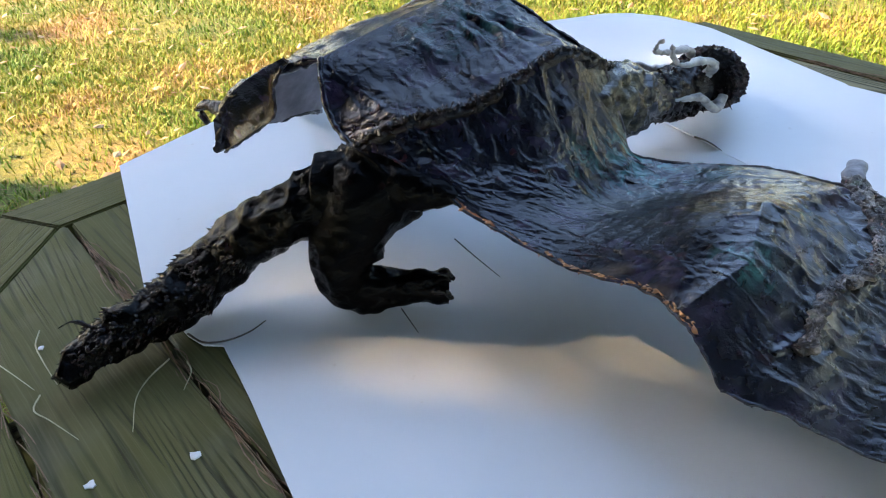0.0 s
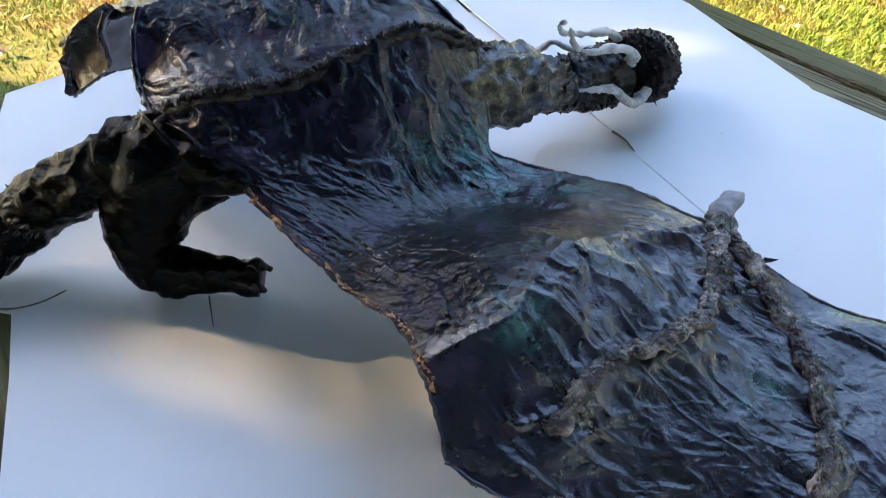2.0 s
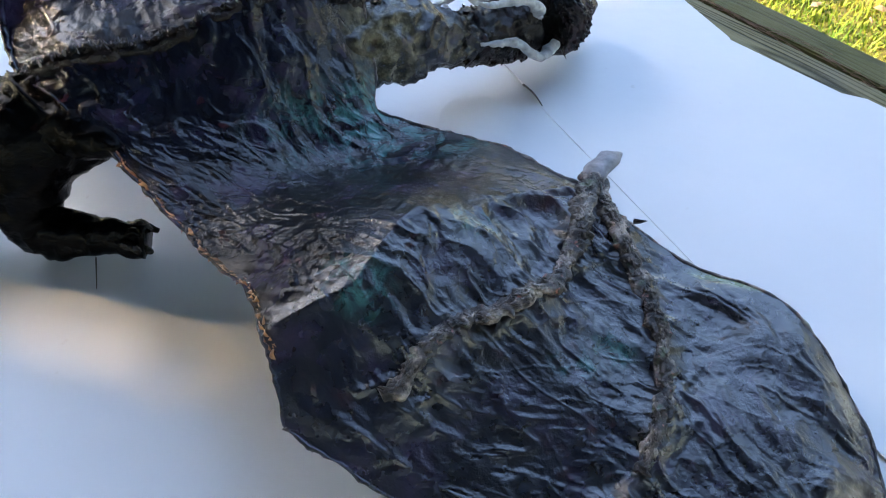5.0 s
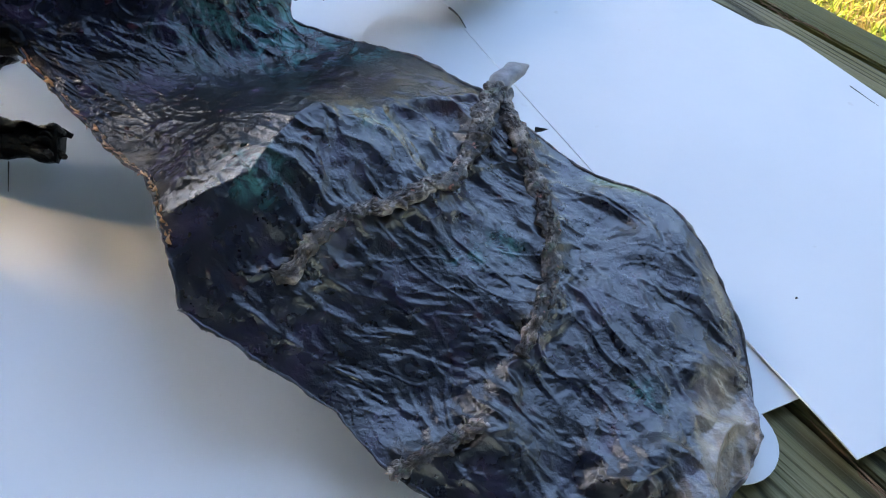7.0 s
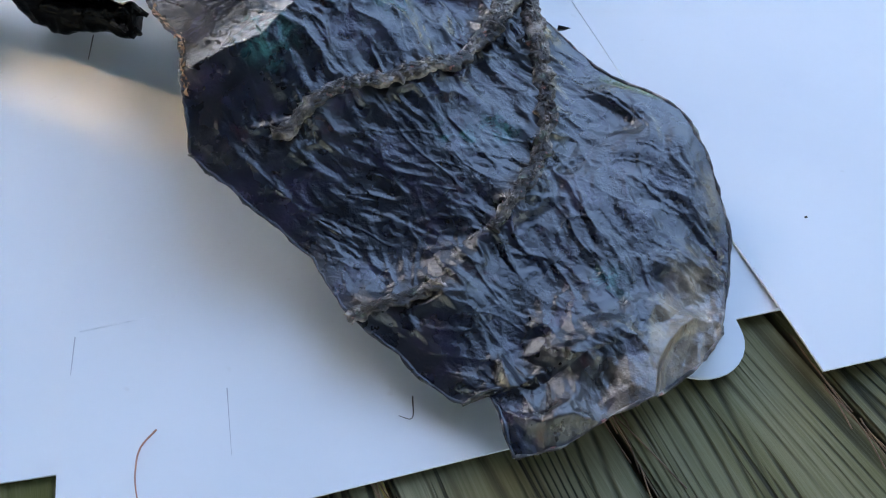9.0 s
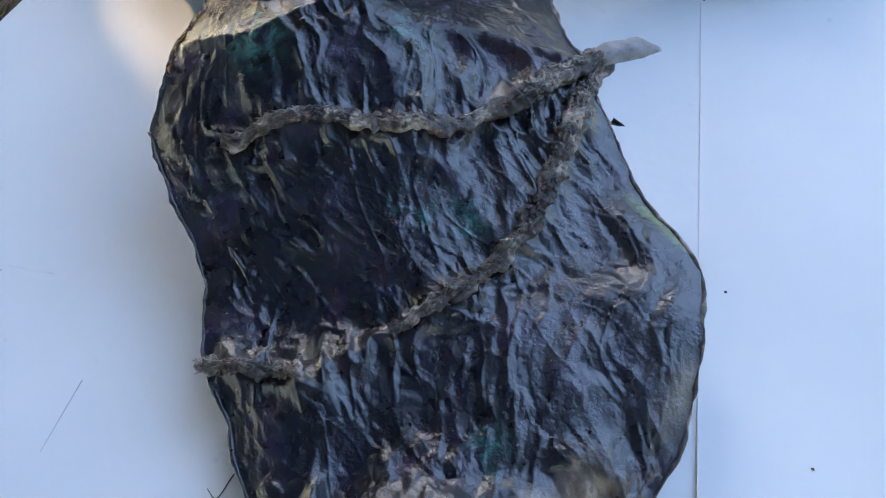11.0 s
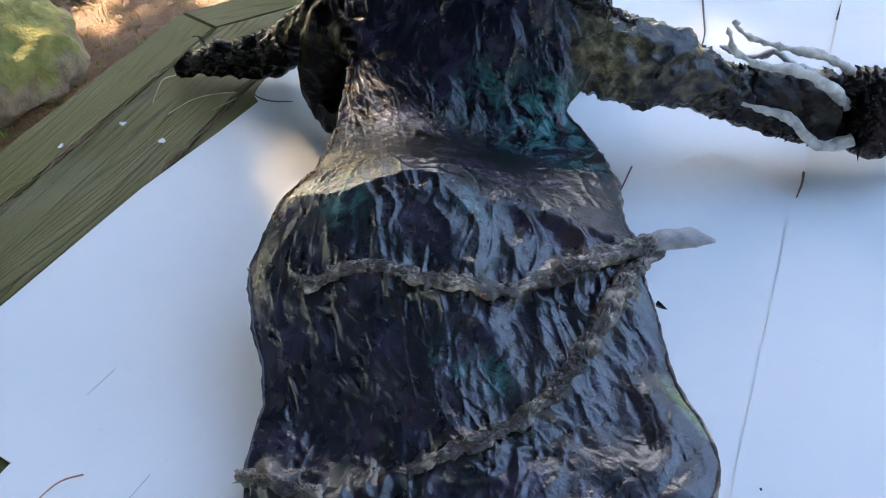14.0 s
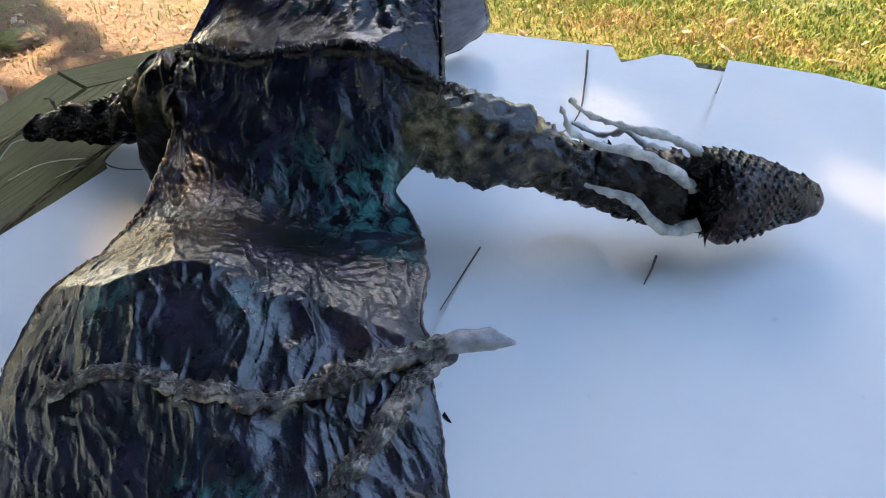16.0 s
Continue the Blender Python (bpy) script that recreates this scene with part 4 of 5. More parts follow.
    c.tube(L3[:, -1], np.full(50, .0018), PAINT, 8, rough=.0012, scale=150)
    for line in (P2[:, -1], P2[-1]):
        c.tube(line[::2], .003 * (0.7 + .8 * fbm(line[::2] * 70, 2, 6)), PAINT, 8, rough=.0014, scale=150, seed=4)
    c.tube(curve([(-.215, .82, .105), (-.248, .845, .112), (-.268, .852, .106), (-.262, .852, .085)], 14), np.linspace(.015, .004, 14), SCALE, 10, .7, rough=.002, scale=150)

    # body, tail and neck
    tail = [(-.281, .479, .013), (-.273, .498, .019), (-.240, .538, .029), (-.209, .571, .032), (-.186, .597, .042), (-.158, .612, .062), (-.125, .616, .084), (-.09, .616, .102), (-.05, .628, .118), (.02, .660, .128), (.08, .705, .125), (.14, .765, .122), (.195, .808, .119), (.222, .836, .109), (.238, .858, .102), (.254, .882, .090), (.275, .912, .077), (.305, .955, .062), (.325, .985, .058)]
    rad = [.008, .016, .024, .029, .030, .029, .029, .030, .032, .036, .038, .036, .041, .044, .040, .031, .028, .033, .038]
    line = curve(tail, 260)
    t = np.linspace(0, 1, 260)
    tt = np.concatenate([[0], np.cumsum(np.linalg.norm(np.diff(np.array(tail), axis=0), axis=1))])
    r = np.interp(t, tt / tt[-1], rad)
    skin = c.tube(line[:184], r[:184], BLACK, 64, .94, rough=.0055, scale=75, seed=12)
    throat = c.tube(line[181:236], r[181:236], PAINT, 64, .94, rough=.0058, scale=105, seed=12)
    nape = c.tube(line[233:], r[233:], SCALE, 64, .94, rough=.0050, scale=110, seed=12)
    skin = np.concatenate([skin, throat[3:], nape[3:]])
    # flakes on the tail and the back of the neck
    for (a, b, count, long) in ((0, 66, 520, .010), (226, 259, 430, .0085)):
        for _ in range(count):
            i, j = rng.integers(a, b), (rng.integers(-4, 37) if a == 0 else rng.integers(0, 64)) % 64
            base = skin[i, j]
            out = base - line[i]
            out /= np.linalg.norm(out) + 1e-9
            back = (line[max(i - 3, 0)] - line[min(i + 3, 259)]) * (1 if a == 0 else 1)
            back /= np.linalg.norm(back)
            ax = out * rng.uniform(.25, .8) + back * rng.uniform(.5, 1.0)
            ax /= np.linalg.norm(ax)
            sd = np.cross(ax, out)
            k = min(1.0, r[i] / .02)
            c.shard(base - out * .002, ax, sd / (np.linalg.norm(sd) + 1e-9), rng.uniform(.4, 1) * long * k, rng.uniform(.002, .0042) * k, SCALE, rng.uniform(-.4, .4))
    c.tube(curve([(-.262, .520, .042), (-.276, .518, .052), (-.288, .510, .050)], 10), np.linspace(.0028, .0008, 10), SCALE, 8, rough=.0012, scale=200)
    # ruffled crest along the spine, tail root to neck
    crest = curve([(-.186, .597, .068), (-.158, .612, .088), (-.12, .617, .111), (-.075, .620, .136)] + SPINE + [(.226, .838, .140), (.25, .872, .118)], 480)
    c.tube(curve(SPINE, 140) - np.array([0, 0, .007]), np.full(140, .0066), SCALE, 14, 1.0, rough=.0024, scale=120, seed=66)
    cr = .0028 * (.5 + .9 * fbm(crest * 70, 3, 61))
    c.tube(crest, cr, SCALE, 18, 1.0, rough=.0030, scale=210, seed=62)
    for i in range(0, 480, 2):
        for _ in range(3):
            ax = np.array([rng.normal(0, .4), rng.normal(0, .4), 1.0])
            ax /= np.linalg.norm(ax)
            sd = np.cross(ax, [.8, .6, .1])
            c.shard(crest[i] + np.array([rng.normal(0, .0025), rng.normal(0, .0025), 0]), ax, sd / np.linalg.norm(sd), rng.uniform(.002, .0062), rng.uniform(.0010, .0026), RIB if i > 130 and rng.uniform() < .25 else SCALE, rng.uniform(-.6, .6))

    # belly between the haunch and the near wing
    belly = curve([(-.060, .630, .122), (-.020, .628, .126), (.018, .622, .125), (.052, .611, .125), (.066, .604, .124)], 60)
    c.tube(belly, np.interp(np.linspace(0, 1, 60), [0, .3, .7, 1], [.034, .028, .020, .006]), BLACK, 32, 1.0, rough=.003, scale=85, seed=29)
    # near hind leg with a clawed foot
    leg = curve([(-.01, .645, .120), (-.028, .624, .105), (-.040, .612, .078), (-.048, .606, .048), (-.040, .604, .026), (-.015, .606, .021), (.015, .610, .020), (.040, .613, .019), (.052, .614, .018)], 90)
    lr = np.interp(np.linspace(0, 1, 90), [0, .2, .4, .58, .68, .8, .92, 1], [.050, .042, .031, .025, .022, .017, .0165, .016])
    c.tube(leg, lr, BLACK, 44, .95, up=(.2, 1, .3), rough=.004, scale=75, seed=19)
    for k, (dy, dz, bend) in enumerate(((-.011, .004, -.006), (-.004, .010, -.004), (.006, .009, -.008), (.011, .001, -.005), (.0, -.008, -.004))):
        q = np.array([.042, .614 + dy, .019 + dz])
        toe = curve([q - (.010, dy * .4, dz * .4), q, q + (.007, dy * .35, dz * .35), q + (.013, dy * .5, dz * .4 + bend)], 14)
        c.tube(toe, np.interp(np.linspace(0, 1, 14), [0, .5, 1], [.0070, .0055, .0016]), BLACK if k % 2 else SCALE, 10, .9, rough=.0012, scale=180, seed=140 + k)
    # head: a wedge flaring to a scaly frill at the back, with a smooth snout
    hd = curve([(.352, .987, .062), (.360, 1.010, .060), (.368, 1.035, .056), (.378, 1.062, .050), (.388, 1.086, .044), (.393, 1.098, .041)], 80)
    hr = np.interp(np.linspace(0, 1, 80), [0, .08, .3, .6, .85, .96, 1], [.036, .049, .045, .034, .024, .018, .012])
    hs = c.tube(hd, hr, HEAD, 48, .84, rough=.003, scale=90, seed=27)
    for i in range(1, 74, 3):
        for j in range(48):
            if 29 < j < 43 or j % 2 != (i // 3) % 2 or (i > 60 and not 5 < j < 19):
                continue
            i2, j2 = i, j
            base, out = hs[i2, j2], hs[i2, j2] - hd[i2]
            out /= np.linalg.norm(out)
            back = hd[max(i - 3, 0)] - hd[min(i + 3, 79)]
            back /= np.linalg.norm(back)
            ax = out * rng.uniform(.5, .8) + back * rng.uniform(.3, .8)
            ax /= np.linalg.norm(ax)
            sd = np.cross(ax, out + .01)
            c.shard(base - out * .002, ax, sd / (np.linalg.norm(sd) + 1e-9), rng.uniform(.0050, .0082) * (1 - .35 * i / 80), rng.uniform(.0042, .0056) * (1 - .3 * i / 80), HEAD, rng.uniform(-.3, .3))
    axis = hd[0] - hd[4]
    axis /= np.linalg.norm(axis)
    for _ in range(170):
        ring = hs[1, rng.integers(0, 48)] - hd[1]
        base = hd[0] + ring * rng.uniform(.35, 1.02) + axis * rng.uniform(-.004, .004)
        ax = axis * rng.uniform(.3, 1) + ring / .045 * rng.uniform(.1, .8) + rng.normal(0, .3, 3)
        ax /= np.linalg.norm(ax)
        sd = np.cross(ax, rng.normal(0, 1, 3))
        c.shard(base, ax, sd / np.linalg.norm(sd), rng.uniform(.006, .016), rng.uniform(.002, .0048), SCALE, rng.uniform(-.5, .5))
    # pale horns swept back over the neck
    horns = [([(.372, .968, .050), (.366, .958, .045), (.354, .936, .050), (.345, .928, .060), (.336, .922, .071), (.318, .909, .076), (.299, .896, .080)], .0078),
             ([(.346, .980, .070), (.350, .960, .090), (.347, .939, .107), (.331, .926, .116), (.305, .895, .124), (.293, .883, .134), (.286, .875, .157)], .0076),
             ([(.334, 1.000, .095), (.320, .965, .116), (.290, .935, .124), (.276, .915, .134), (.274, .903, .144), (.279, .891, .157)], .0060),
             ([(.310, .995, .080), (.282, .984, .085), (.262, .976, .095), (.247, .975, .086), (.235, .970, .081), (.217, .946, .094)], .0068)]
    for k, (pts, r0) in enumerate(horns):
        ln = curve(pts, 60)
        c.tube(ln, np.interp(np.linspace(0, 1, 60), [0, .15, .7, 1], [r0 * 1.0, r0 * .9, r0 * .62, r0 * .25]), HORN, 14, .75, rough=.0026, scale=150, seed=80 + k)
    V = np.concatenate(c.v)
    V[:, 2] = np.maximum(V[:, 2], 0.0035)
    ob = link_mesh("dragon_sculpture", V, c.f, [M_PAINT, M_RIB, M_SCALE, M_HORN, M_BLACK, M_UNDER, M_HEAD, M_CLAW, M_COPPER], c.i)
    tagged(ob, "black glossy papier-mache winged dragon sculpture with teal and bronze paint", "sculpture")


build_dragon()


# ---- loose bits ----
def stalk(name, label, category, pts, z, r, mat, lift=0.0, group=""):
    p = np.array([(x, y, z) for x, y in pts])
    ln = curve(p, 16)
    ln[:, 2] += r * .8 + lift * np.sin(np.linspace(0, np.pi, 16))
    c = Clay()
    c.tube(ln, np.interp(np.linspace(0, 1, 16), [0, .15, 1], [r, r, r * .5]), 0, 6)
    tagged(link_mesh(name, np.concatenate(c.v), c.f, [mat]), label, category, group)


needles = [([(-.102, 1.236), (-.011, 1.156), (.062, 1.085), (.085, 1.05), (.091, 1.02)], .0016, .0), ([(.234, .826), (.262, .788), (.294, .745)], .0009, 0), ([(.34, .955), (.354, .936), (.367, .914)], .0013, .002),
           ([(.776, .895), (.80, .863)], .001, 0), ([(.047, .722), (.072, .688), (.099, .653)], .0008, 0), ([(.005, .601), (.026, .566)], .0007, 0), ([(.461, .338), (.466, .322), (.458, .322)], .0005, .001)]
for pts, r, lift in needles:
    stalk("pine_needle", "dark dry pine needle lying on white card", "pine needle", pts, -.0012 if pts[0][1] < .4 else 0.0005, r, M_DARK_NEEDLE, lift, "needles on the card")
stalk("pine_needle", "reddish dry pine needle lying on white card", "pine needle", [(.318, .259), (.317, .245), (.324, .23), (.34, .21)], -.0008, .0007, M_RED_NEEDLE, .003, "needles on the card")
# dark cut edge of the rounded flap, added as a thin black strand
stalk("twig", "dark cut line round the rounded flap, added as a thin strand", "twig", [(-.20, .563), (-.178, .549), (-.156, .552), (-.138, .566), (-.128, .584)], -.002, .0012, M_DARK_NEEDLE, .002)
straws = [[(-.361, .57), (-.35, .545), (-.333, .526), (-.302, .496)], [(-.311, .482), (-.305, .462), (-.282, .449), (-.248, .432)], [(-.208, .532), (-.215, .5), (-.216, .484), (-.204, .442)], [(-.40, .535), (-.372, .517), (-.32, .488)], [(-.189, .529), (-.177, .51), (-.178, .492)]]
for pts in straws:
    stalk("dry_stalk", "pale dry grass stalk on the green planks", "grass stalk", pts, TOP + .001, .0008, M_STRAW, .004, "stalks on the planks")


def flake(x, y, r, seed):
    rng = np.random.default_rng(seed)
    k = 9
    a = np.linspace(0, 6.283, k, endpoint=False)
    rr = r * rng.uniform(.45, 1.2, k)
    z = TOP + .0012
    V = [(x + q * math.cos(b), y + q * math.sin(b), z + rng.uniform(.0005, .0016)) for q, b in zip(rr, a)] + [(x + q * math.cos(b), y + q * math.sin(b), z - .0003) for q, b in zip(rr, a)]
    F = [tuple(range(k)), tuple(range(2 * k - 1, k - 1, -1))] + [(i, i + k, (i + 1) % k + k, (i + 1) % k) for i in range(k)]
    tagged(link_mesh("paint_flake", V, F, [M_FLAKE], smooth=False), "small white dropping of dried paint on a plank", "paint flake", "flakes on the planks")


for k, (x, y, r) in enumerate([(-.14, .42, .0048), (-.215, .387, .0045), (-.345, .545, .003), (-.205, .31, .004)]):
    flake(x, y, r, 100 + k)


for x, y in ((.577, .647), (.682, .58)):
    tagged(link_mesh("dirt_speck", [(x - .0012, y, HIGH + .003), (x, y + .0008, HIGH + .0036), (x + .0014, y, HIGH + .0032), (x, y - .0009, HIGH + .0034), (x, y, HIGH + .0046), (x, y, HIGH + .0012)], [(0, 1, 4), (1, 2, 4), (2, 3, 4), (3, 0, 4), (1, 0, 5), (2, 1, 5), (3, 2, 5), (0, 3, 5)], [M_DARK_NEEDLE], smooth=False), "tiny dark speck of dirt on white card", "dirt", "specks on the card")


def gap_litter():
    """Dry pine needles caught in the gaps between planks."""
    rng = np.random.default_rng(31)
    c = Clay()
    for n0, a, b, count in ((.236, -.84, -.60, 60), (.091, -.70, -.2, 50), (.236, -.56, -.3, 40), (.526, .04, .3, 26), (.6735, .05, .3, 26), (.8185, .02, .3, 18), (1.257, -.5, -.2, 30)):
        for _ in range(count):
            d, n = rng.uniform(a, b), n0 + rng.normal(0, .003)
            ln, turn = rng.uniform(.03, .08), rng.normal(0, .10)
            p0 = D * d + N * n
            q = D * (d + ln) + N * (n + ln * turn)
            m = (p0 + q) / 2 + N * rng.normal(0, .003)
            z = TOP - .006 + rng.uniform(0, .008)
            c.tube(curve([(p0.x, p0.y, z), (m.x, m.y, z + rng.uniform(0, .004)), (q.x, q.y, z)], 6), np.full(6, .00055), 0, 4, caps=False)
    tagged(link_mesh("needle_litter", np.concatenate(c.v), c.f, [M_NEEDLE]), "brown dry pine needles caught in plank gaps", "pine needles", kind="stuff")


gap_litter()


def boulder(x, y, size, seed, label):
    bm = bmesh.new()
    bmesh.ops.create_icosphere(bm, subdivisions=5, radius=1)
    P = np.array([v.co for v in bm.verts])
    k = 1 + .35 * (fbm(P * 1.3 + seed, 4, seed) - .5) + .10 * (fbm(P * 6, 3, seed + 1) - .5) + .16 * (ridged(P * 1.6 + seed, 2, seed + 2) - .6)
    P = np.sign(P) * np.abs(P) ** .8 * k[:, None] * np.array(size)
    z = float(ground_height(np.array([x]), np.array([y]))[0])
    for v, p in zip(bm.verts, P):
        v.co = p
    for f in bm.faces:
        f.smooth = True
    me = bpy.data.meshes.new("boulder")
    bm.to_mesh(me)
    bm.free()
    me.materials.append(M_ROCK)
    ob = new("boulder", me)
    ob.location = (x, y, z + size[2] * .45)
    tagged(ob, label, "rock")


boulder(-2.42, -.04, (.48, .46, .21), 4, "large rounded boulder covered with green moss")
# stands for a grey-green weed clump, built with the boulder's shape
boulder(-3.15, .55, (.12, .10, .05), 9, "small grey-green weed clump in pine straw, shaped as a stone")


def litter_leaves():
    rng = np.random.default_rng(77)
    c = Clay()
    for _ in range(900):
        x, y = rng.uniform(-4.5, 1.9), rng.uniform(0, 5)
        if (x - y) * .707 > -1.02 and (x + y) * .707 < 1.6:
            continue
        z = float(ground_height(np.array([x]), np.array([y]))[0]) + .02 + rng.uniform(0, .02)
        s, a = rng.uniform(.012, .032), rng.uniform(0, 6.28)
        u, v = np.array([math.cos(a), math.sin(a), rng.normal(0, .3)]) * s, np.array([-math.sin(a), math.cos(a), rng.normal(0, .3)]) * s * .55
        p = np.array([x, y, z])
        c.add([p - u, p - v * .9 - u * .2, p + v * .1 + u * .05 + (0, 0, s * .2), p + v - u * .1, p + u, p - v * .6 + u * .5], [(0, 1, 2), (0, 2, 3), (2, 4, 3), (2, 1, 5), (2, 5, 4)], 0)
    tagged(link_mesh("fallen_leaves", np.concatenate(c.v), c.f, [M_FALLEN], smooth=False), "scattered pale dry leaves on the lawn", "leaves", kind="stuff")


litter_leaves()


# ---- unseen trees to shape the light: one tall crown on the sun's side, a wood round the lawn ----
def leaf_cloud(C, size, rng):
    n = len(C)
    A = rng.normal(0, 1, (n, 3))
    A /= np.linalg.norm(A, axis=1)[:, None]
    B = np.cross(A, rng.normal(0, 1, (n, 3)))
    B /= np.linalg.norm(B, axis=1)[:, None]
    s = rng.uniform(.55, 1.2, n)[:, None] * size
    V = np.stack([C - A * s, C + B * s * .55, C + A * s, C - B * s * .55], 1).reshape(-1, 3)
    i = np.arange(n) * 4
    return V, np.stack([i, i + 1, i + 2, i + 3], -1).tolist()


# unseen tree set on the line to the sun, to shade the table
def shade_tree():
    rng = np.random.default_rng(5)
    reach = 9.0
    mid = Vector((.25, .55, 0)) + SUN * reach
    tree = tagged(new("tree"), "unseen tall leafy tree, placed for broken shade over table and lawn", "tree")
    base = Vector((mid.x - 1.2, mid.y + 1.4, GROUND))
    c = Clay()
    c.tube(curve([base, (base.x + .1, base.y - .1, 2), (mid.x - .4, mid.y + 1.2, mid.z - 1), (mid.x, mid.y + 1.0, mid.z + 4.2)], 24), np.linspace(.24, .06, 24), 0, 14, rough=.03, scale=3)
    a = SUN.cross(Vector((0, 0, 1))).normalized()
    b = a.cross(SUN).normalized()
    for k in range(14):
        s = mid + Vector((-.3, 1.1, -1.0 + .38 * k))
        e = mid + a * rng.uniform(.7, 1.5) + b * rng.uniform(-1.6, 5.0) + SUN * rng.uniform(-.8, .8)
        c.tube(curve([s, (s + e) / 2 + Vector((0, 0, .25)), e], 10), np.linspace(.05, .012, 10), 0, 8)
    link_mesh("trunk", np.concatenate(c.v), c.f, [M_BARK]).parent = tree
    n = 125000
    u, v, w = rng.uniform(-6.6, 1.6, n), rng.uniform(-4.2, 6.0, n), rng.normal(0, .7, n)
    gapy = fbm(np.stack([u * 2.1, v * 2.1, u * 0], -1), 3, 14)
    r = np.hypot((u + 2.6) / 3.75, (v - .9) / 5.0)
    keep = r < 1 + .10 * np.sin(5 * np.arctan2(v, u))
    keep &= (gapy < .70) | (rng.uniform(0, 1, n) < .6)
    keep &= (v > -1.7) | (fbm(np.stack([u * 1.7, v * 1.7, u * 0 + 3], -1), 3, 19) < .60)
    # thin places in the crown, set to throw sun patches on the table, and close foliage round them
    def layer(u0, u1, v0, v1, step):
        gu, gv = np.meshgrid(np.arange(u0, u1, step), np.arange(v0, v1, step))
        gu, gv = gu.ravel(), gv.ravel()
        return gu + rng.uniform(-.5, .5, len(gu)) * step, gv + rng.uniform(-.5, .5, len(gv)) * step
    u, v, w = u[keep], v[keep], w[keep]
    for _ in range(4):
        gu, gv = layer(-1.3, 1.1, -1.1, 1.1, .055)
        u, v, w = np.r_[u, gu], np.r_[v, gv], np.r_[w, rng.normal(0, .3, len(gu))]
    twigs = []
    for hx, hy, ru, rv, step in ((.08, .59, .115, .24, .0205), (.08, 1.20, .09, .06, .0208), (.25, 1.28, .07, .11, .0232), (.38, 1.22, .08, .08, .0232)):
        hole = Vector((hx - .25, hy - .55, 0))
        hu, hv = hole.dot(a), hole.dot(b)
        uneven = lambda p, q: np.hypot((p - hu) / ru, (q - hv) / rv) - .5 * (fbm(np.stack([p * 6, q * 6, p * 0], -1), 2, 3) - .5) < 1
        outside = ~uneven(u, v)
        u, v, w = u[outside], v[outside], w[outside]
        twigs = [t[~uneven(t[:, 0], t[:, 1])] for t in twigs]
        gu, gv = layer(hu - 1.3 * ru, hu + 1.3 * ru, hv - 1.3 * rv, hv + 1.3 * rv, step)
        few = uneven(gu, gv)
        twigs.append(np.stack([gu[few], gv[few], rng.normal(0, .15, few.sum())], -1))
    T = np.concatenate(twigs)
    C = np.array(mid)[None] + u[:, None] * np.array(a) + v[:, None] * np.array(b) + w[:, None] * np.array(SUN)
    V, F = leaf_cloud(C, .085, rng)
    V2, F2 = leaf_cloud(np.array(mid)[None] + T[:, :1] * np.array(a) + T[:, 1:2] * np.array(b) + T[:, 2:] * np.array(SUN), .045, rng)
    F = F + [tuple(i + len(V) for i in f) for f in F2]
    V = np.r_[V, V2]
    link_mesh("crown", V, F, [M_LEAF], smooth=False).parent = tree


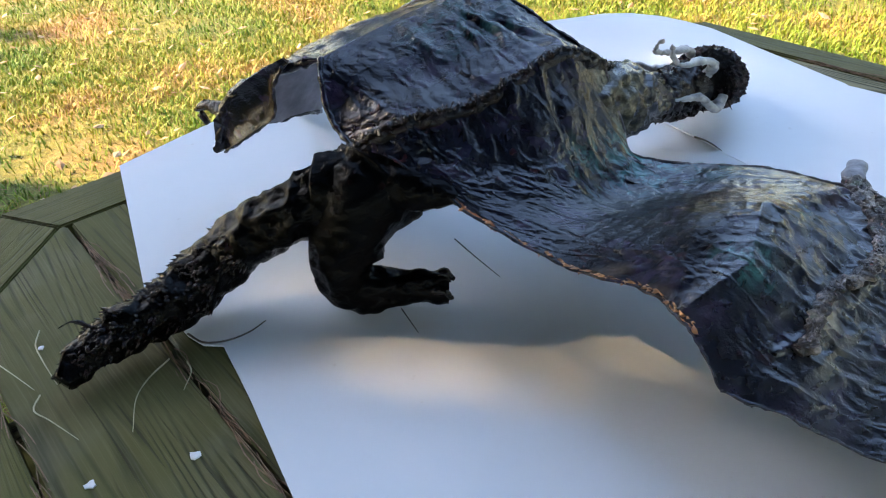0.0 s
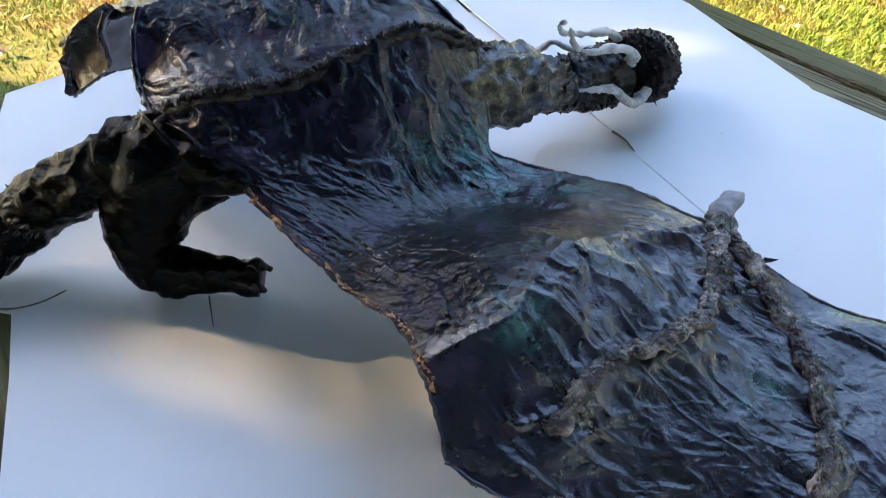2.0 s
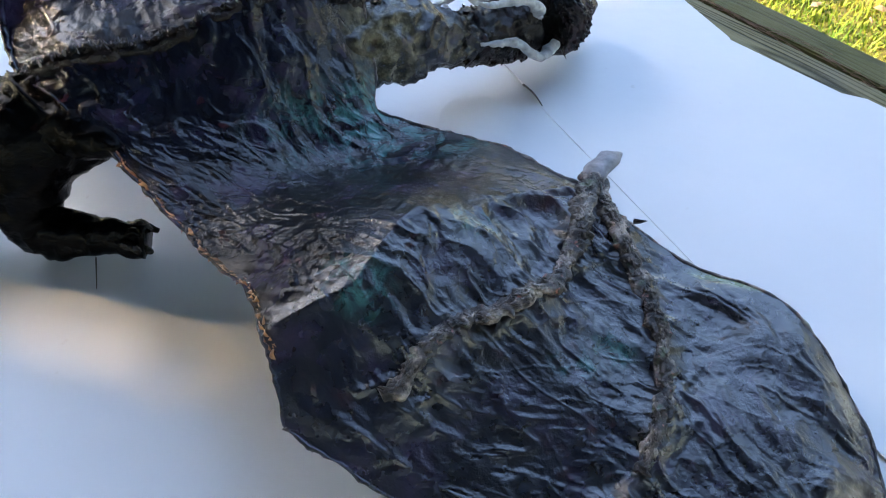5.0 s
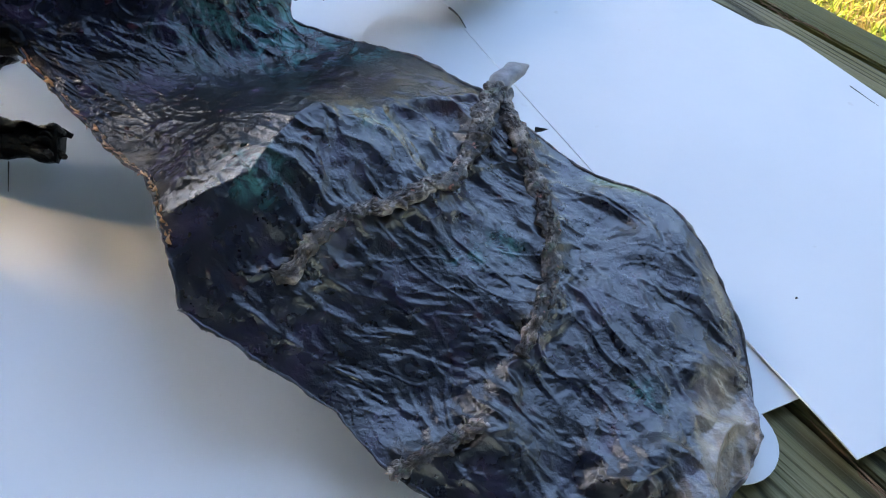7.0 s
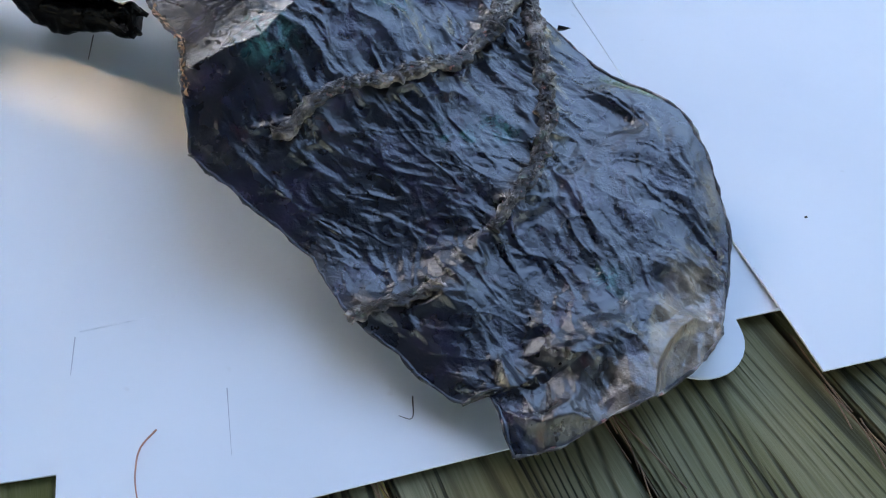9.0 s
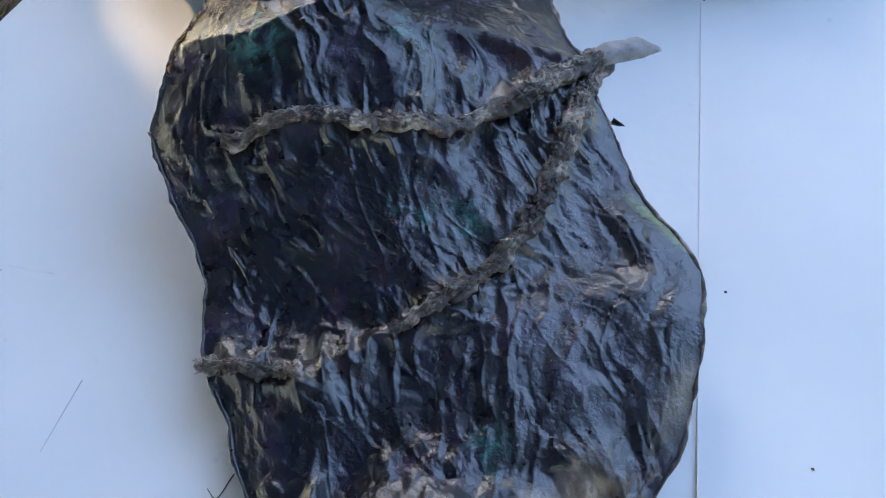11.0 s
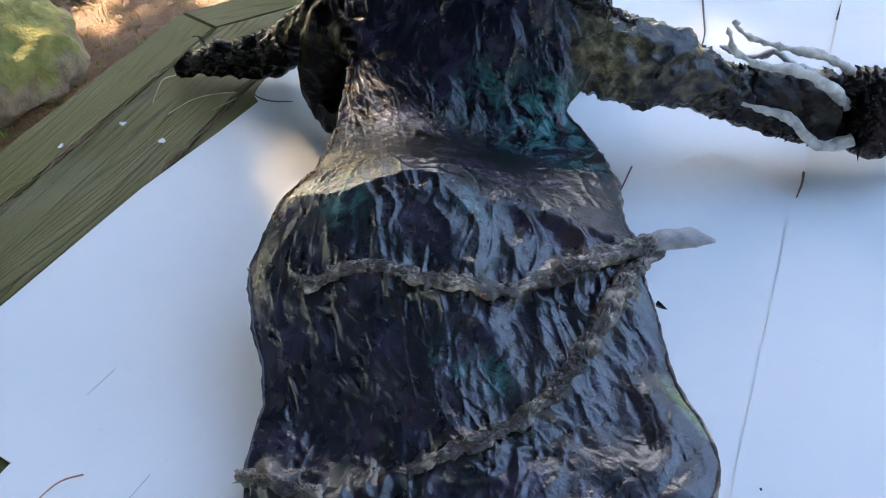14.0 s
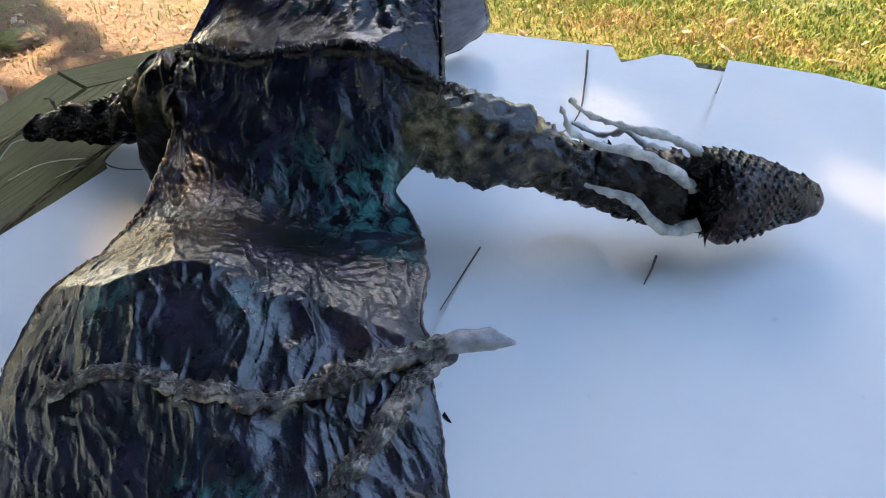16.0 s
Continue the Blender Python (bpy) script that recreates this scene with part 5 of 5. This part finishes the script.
# ring of trees out of view, added to block low sky and darken reflections
def unseen_wood():
    rng = np.random.default_rng(15)
    for k in range(22):
        a = radians(360 / 22 * k + rng.uniform(-5, 5))
        side = min(1.0, max(0.0, 1.3 - 1.9 * math.cos(a - radians(75))))     # lower where the lawn opens
        far = 13.0 - 4.0 * side + rng.uniform(-1, 1)
        tall = 6.0 + 4.0 * side + rng.uniform(-.5, .8)
        if 145 < math.degrees(a) < 200:                  # the low sun comes in over these
            far, tall = 16.0, 8.0
        elif 115 < math.degrees(a) <= 145:
            far, tall = 14.0, 11.0
        x, y = far * math.cos(a), far * math.sin(a) + .5
        tree = tagged(new("tree"), "unseen dark green leafy tree, added round the lawn to block low sky", "tree", "trees round the lawn")
        c = Clay()
        c.tube(curve([(x, y, GROUND), (x + .1, y, tall * .4), (x, y + .1, tall * .9)], 12), np.linspace(.2, .04, 12), 0, 10, rough=.02, scale=3)
        for j in range(6):
            q = rng.uniform(0, 6.28)
            z0 = tall * rng.uniform(.25, .7)
            c.tube(curve([(x, y, z0), (x + .7 * math.cos(q), y + .7 * math.sin(q), z0 + .4), (x + 1.4 * math.cos(q), y + 1.4 * math.sin(q), z0 + .6)], 6), np.linspace(.05, .015, 6), 0, 6)
        link_mesh("trunk", np.concatenate(c.v), c.f, [M_BARK]).parent = tree
        m = 1500
        d = rng.normal(0, 1, (m, 3))
        d /= np.linalg.norm(d, axis=1)[:, None]
        rr = rng.uniform(.55, 1.0, m)[:, None] * (0.75 + .5 * fbm(d * 2.2 + k, 3, k)[:, None])
        C = np.array([x, y, tall * .55 + GROUND * .4]) + d * rr * np.array([2.3, 2.3, tall * .55])
        C = C[C[:, 2] > GROUND + .15]
        V, F = leaf_cloud(C, .30, rng)
        link_mesh("crown", V, F, [M_PINE], smooth=False).parent = tree


def unseen_canopy():
    """Tall unseen trees, added so that their limbs shut off sky over the table and leave holes of it."""
    rng = np.random.default_rng(44)
    feet = [(-5.5, -3.2), (4.6, -3.6), (-1.0, -6.0), (-6.0, 6.2)]
    n = 56000
    x, y = rng.uniform(-7.5, 7.5, n), rng.uniform(-7.5, 7.5, n)
    z = 6.3 + .5 * rng.normal(0, 1, n) - .05 * np.hypot(x, y) - .7 * np.clip(y - 4, 0, 3)
    cover = fbm(np.stack([x * .8, y * .8, x * 0 + 2], -1), 3, 33)
    keep = (cover < .78) & (np.hypot((x - 1.6) / 3.2, (y - 4.9) / 3.3) > 1 + .12 * np.sin(4 * np.arctan2(y - 4.9, x - 1.6) + 1)) & ~((x < -4.6) & (np.abs(y - 2.5) < 2.6)) & (np.hypot(x / 6.6, (y - .3) / 6.4) < 1 + .12 * np.sin(5 * np.arctan2(y, x)))
    P = np.stack([x, y, z], -1)[keep]
    near = np.argmin([np.hypot(P[:, 0] - fx, P[:, 1] - fy) for fx, fy in feet], axis=0)
    for k, (fx, fy) in enumerate(feet):
        tree = tagged(new("tree"), "unseen tall tree, its limbs added over the table to shut off sky", "tree", "trees over the table")
        c = Clay()
        c.tube(curve([(fx, fy, GROUND), (fx + .1, fy + .1, 3.0), (fx * .95, fy * .9, 6.6)], 16), np.linspace(.26, .09, 16), 0, 14, rough=.03, scale=3)
        mine = P[near == k]
        for t in mine[rng.integers(0, len(mine), 12)]:
            s = np.array([fx, fy, rng.uniform(3.5, 5.6)])
            c.tube(curve([s, (s + t) / 2 + np.array([0, 0, .3]), t], 10), np.linspace(.06, .012, 10), 0, 8)
        link_mesh("trunk", np.concatenate(c.v), c.f, [M_BARK]).parent = tree
        V, F = leaf_cloud(mine, .17, rng)
        link_mesh("crown", V, F, [M_PINE], smooth=False).parent = tree


shade_tree()
unseen_wood()
unseen_canopy()
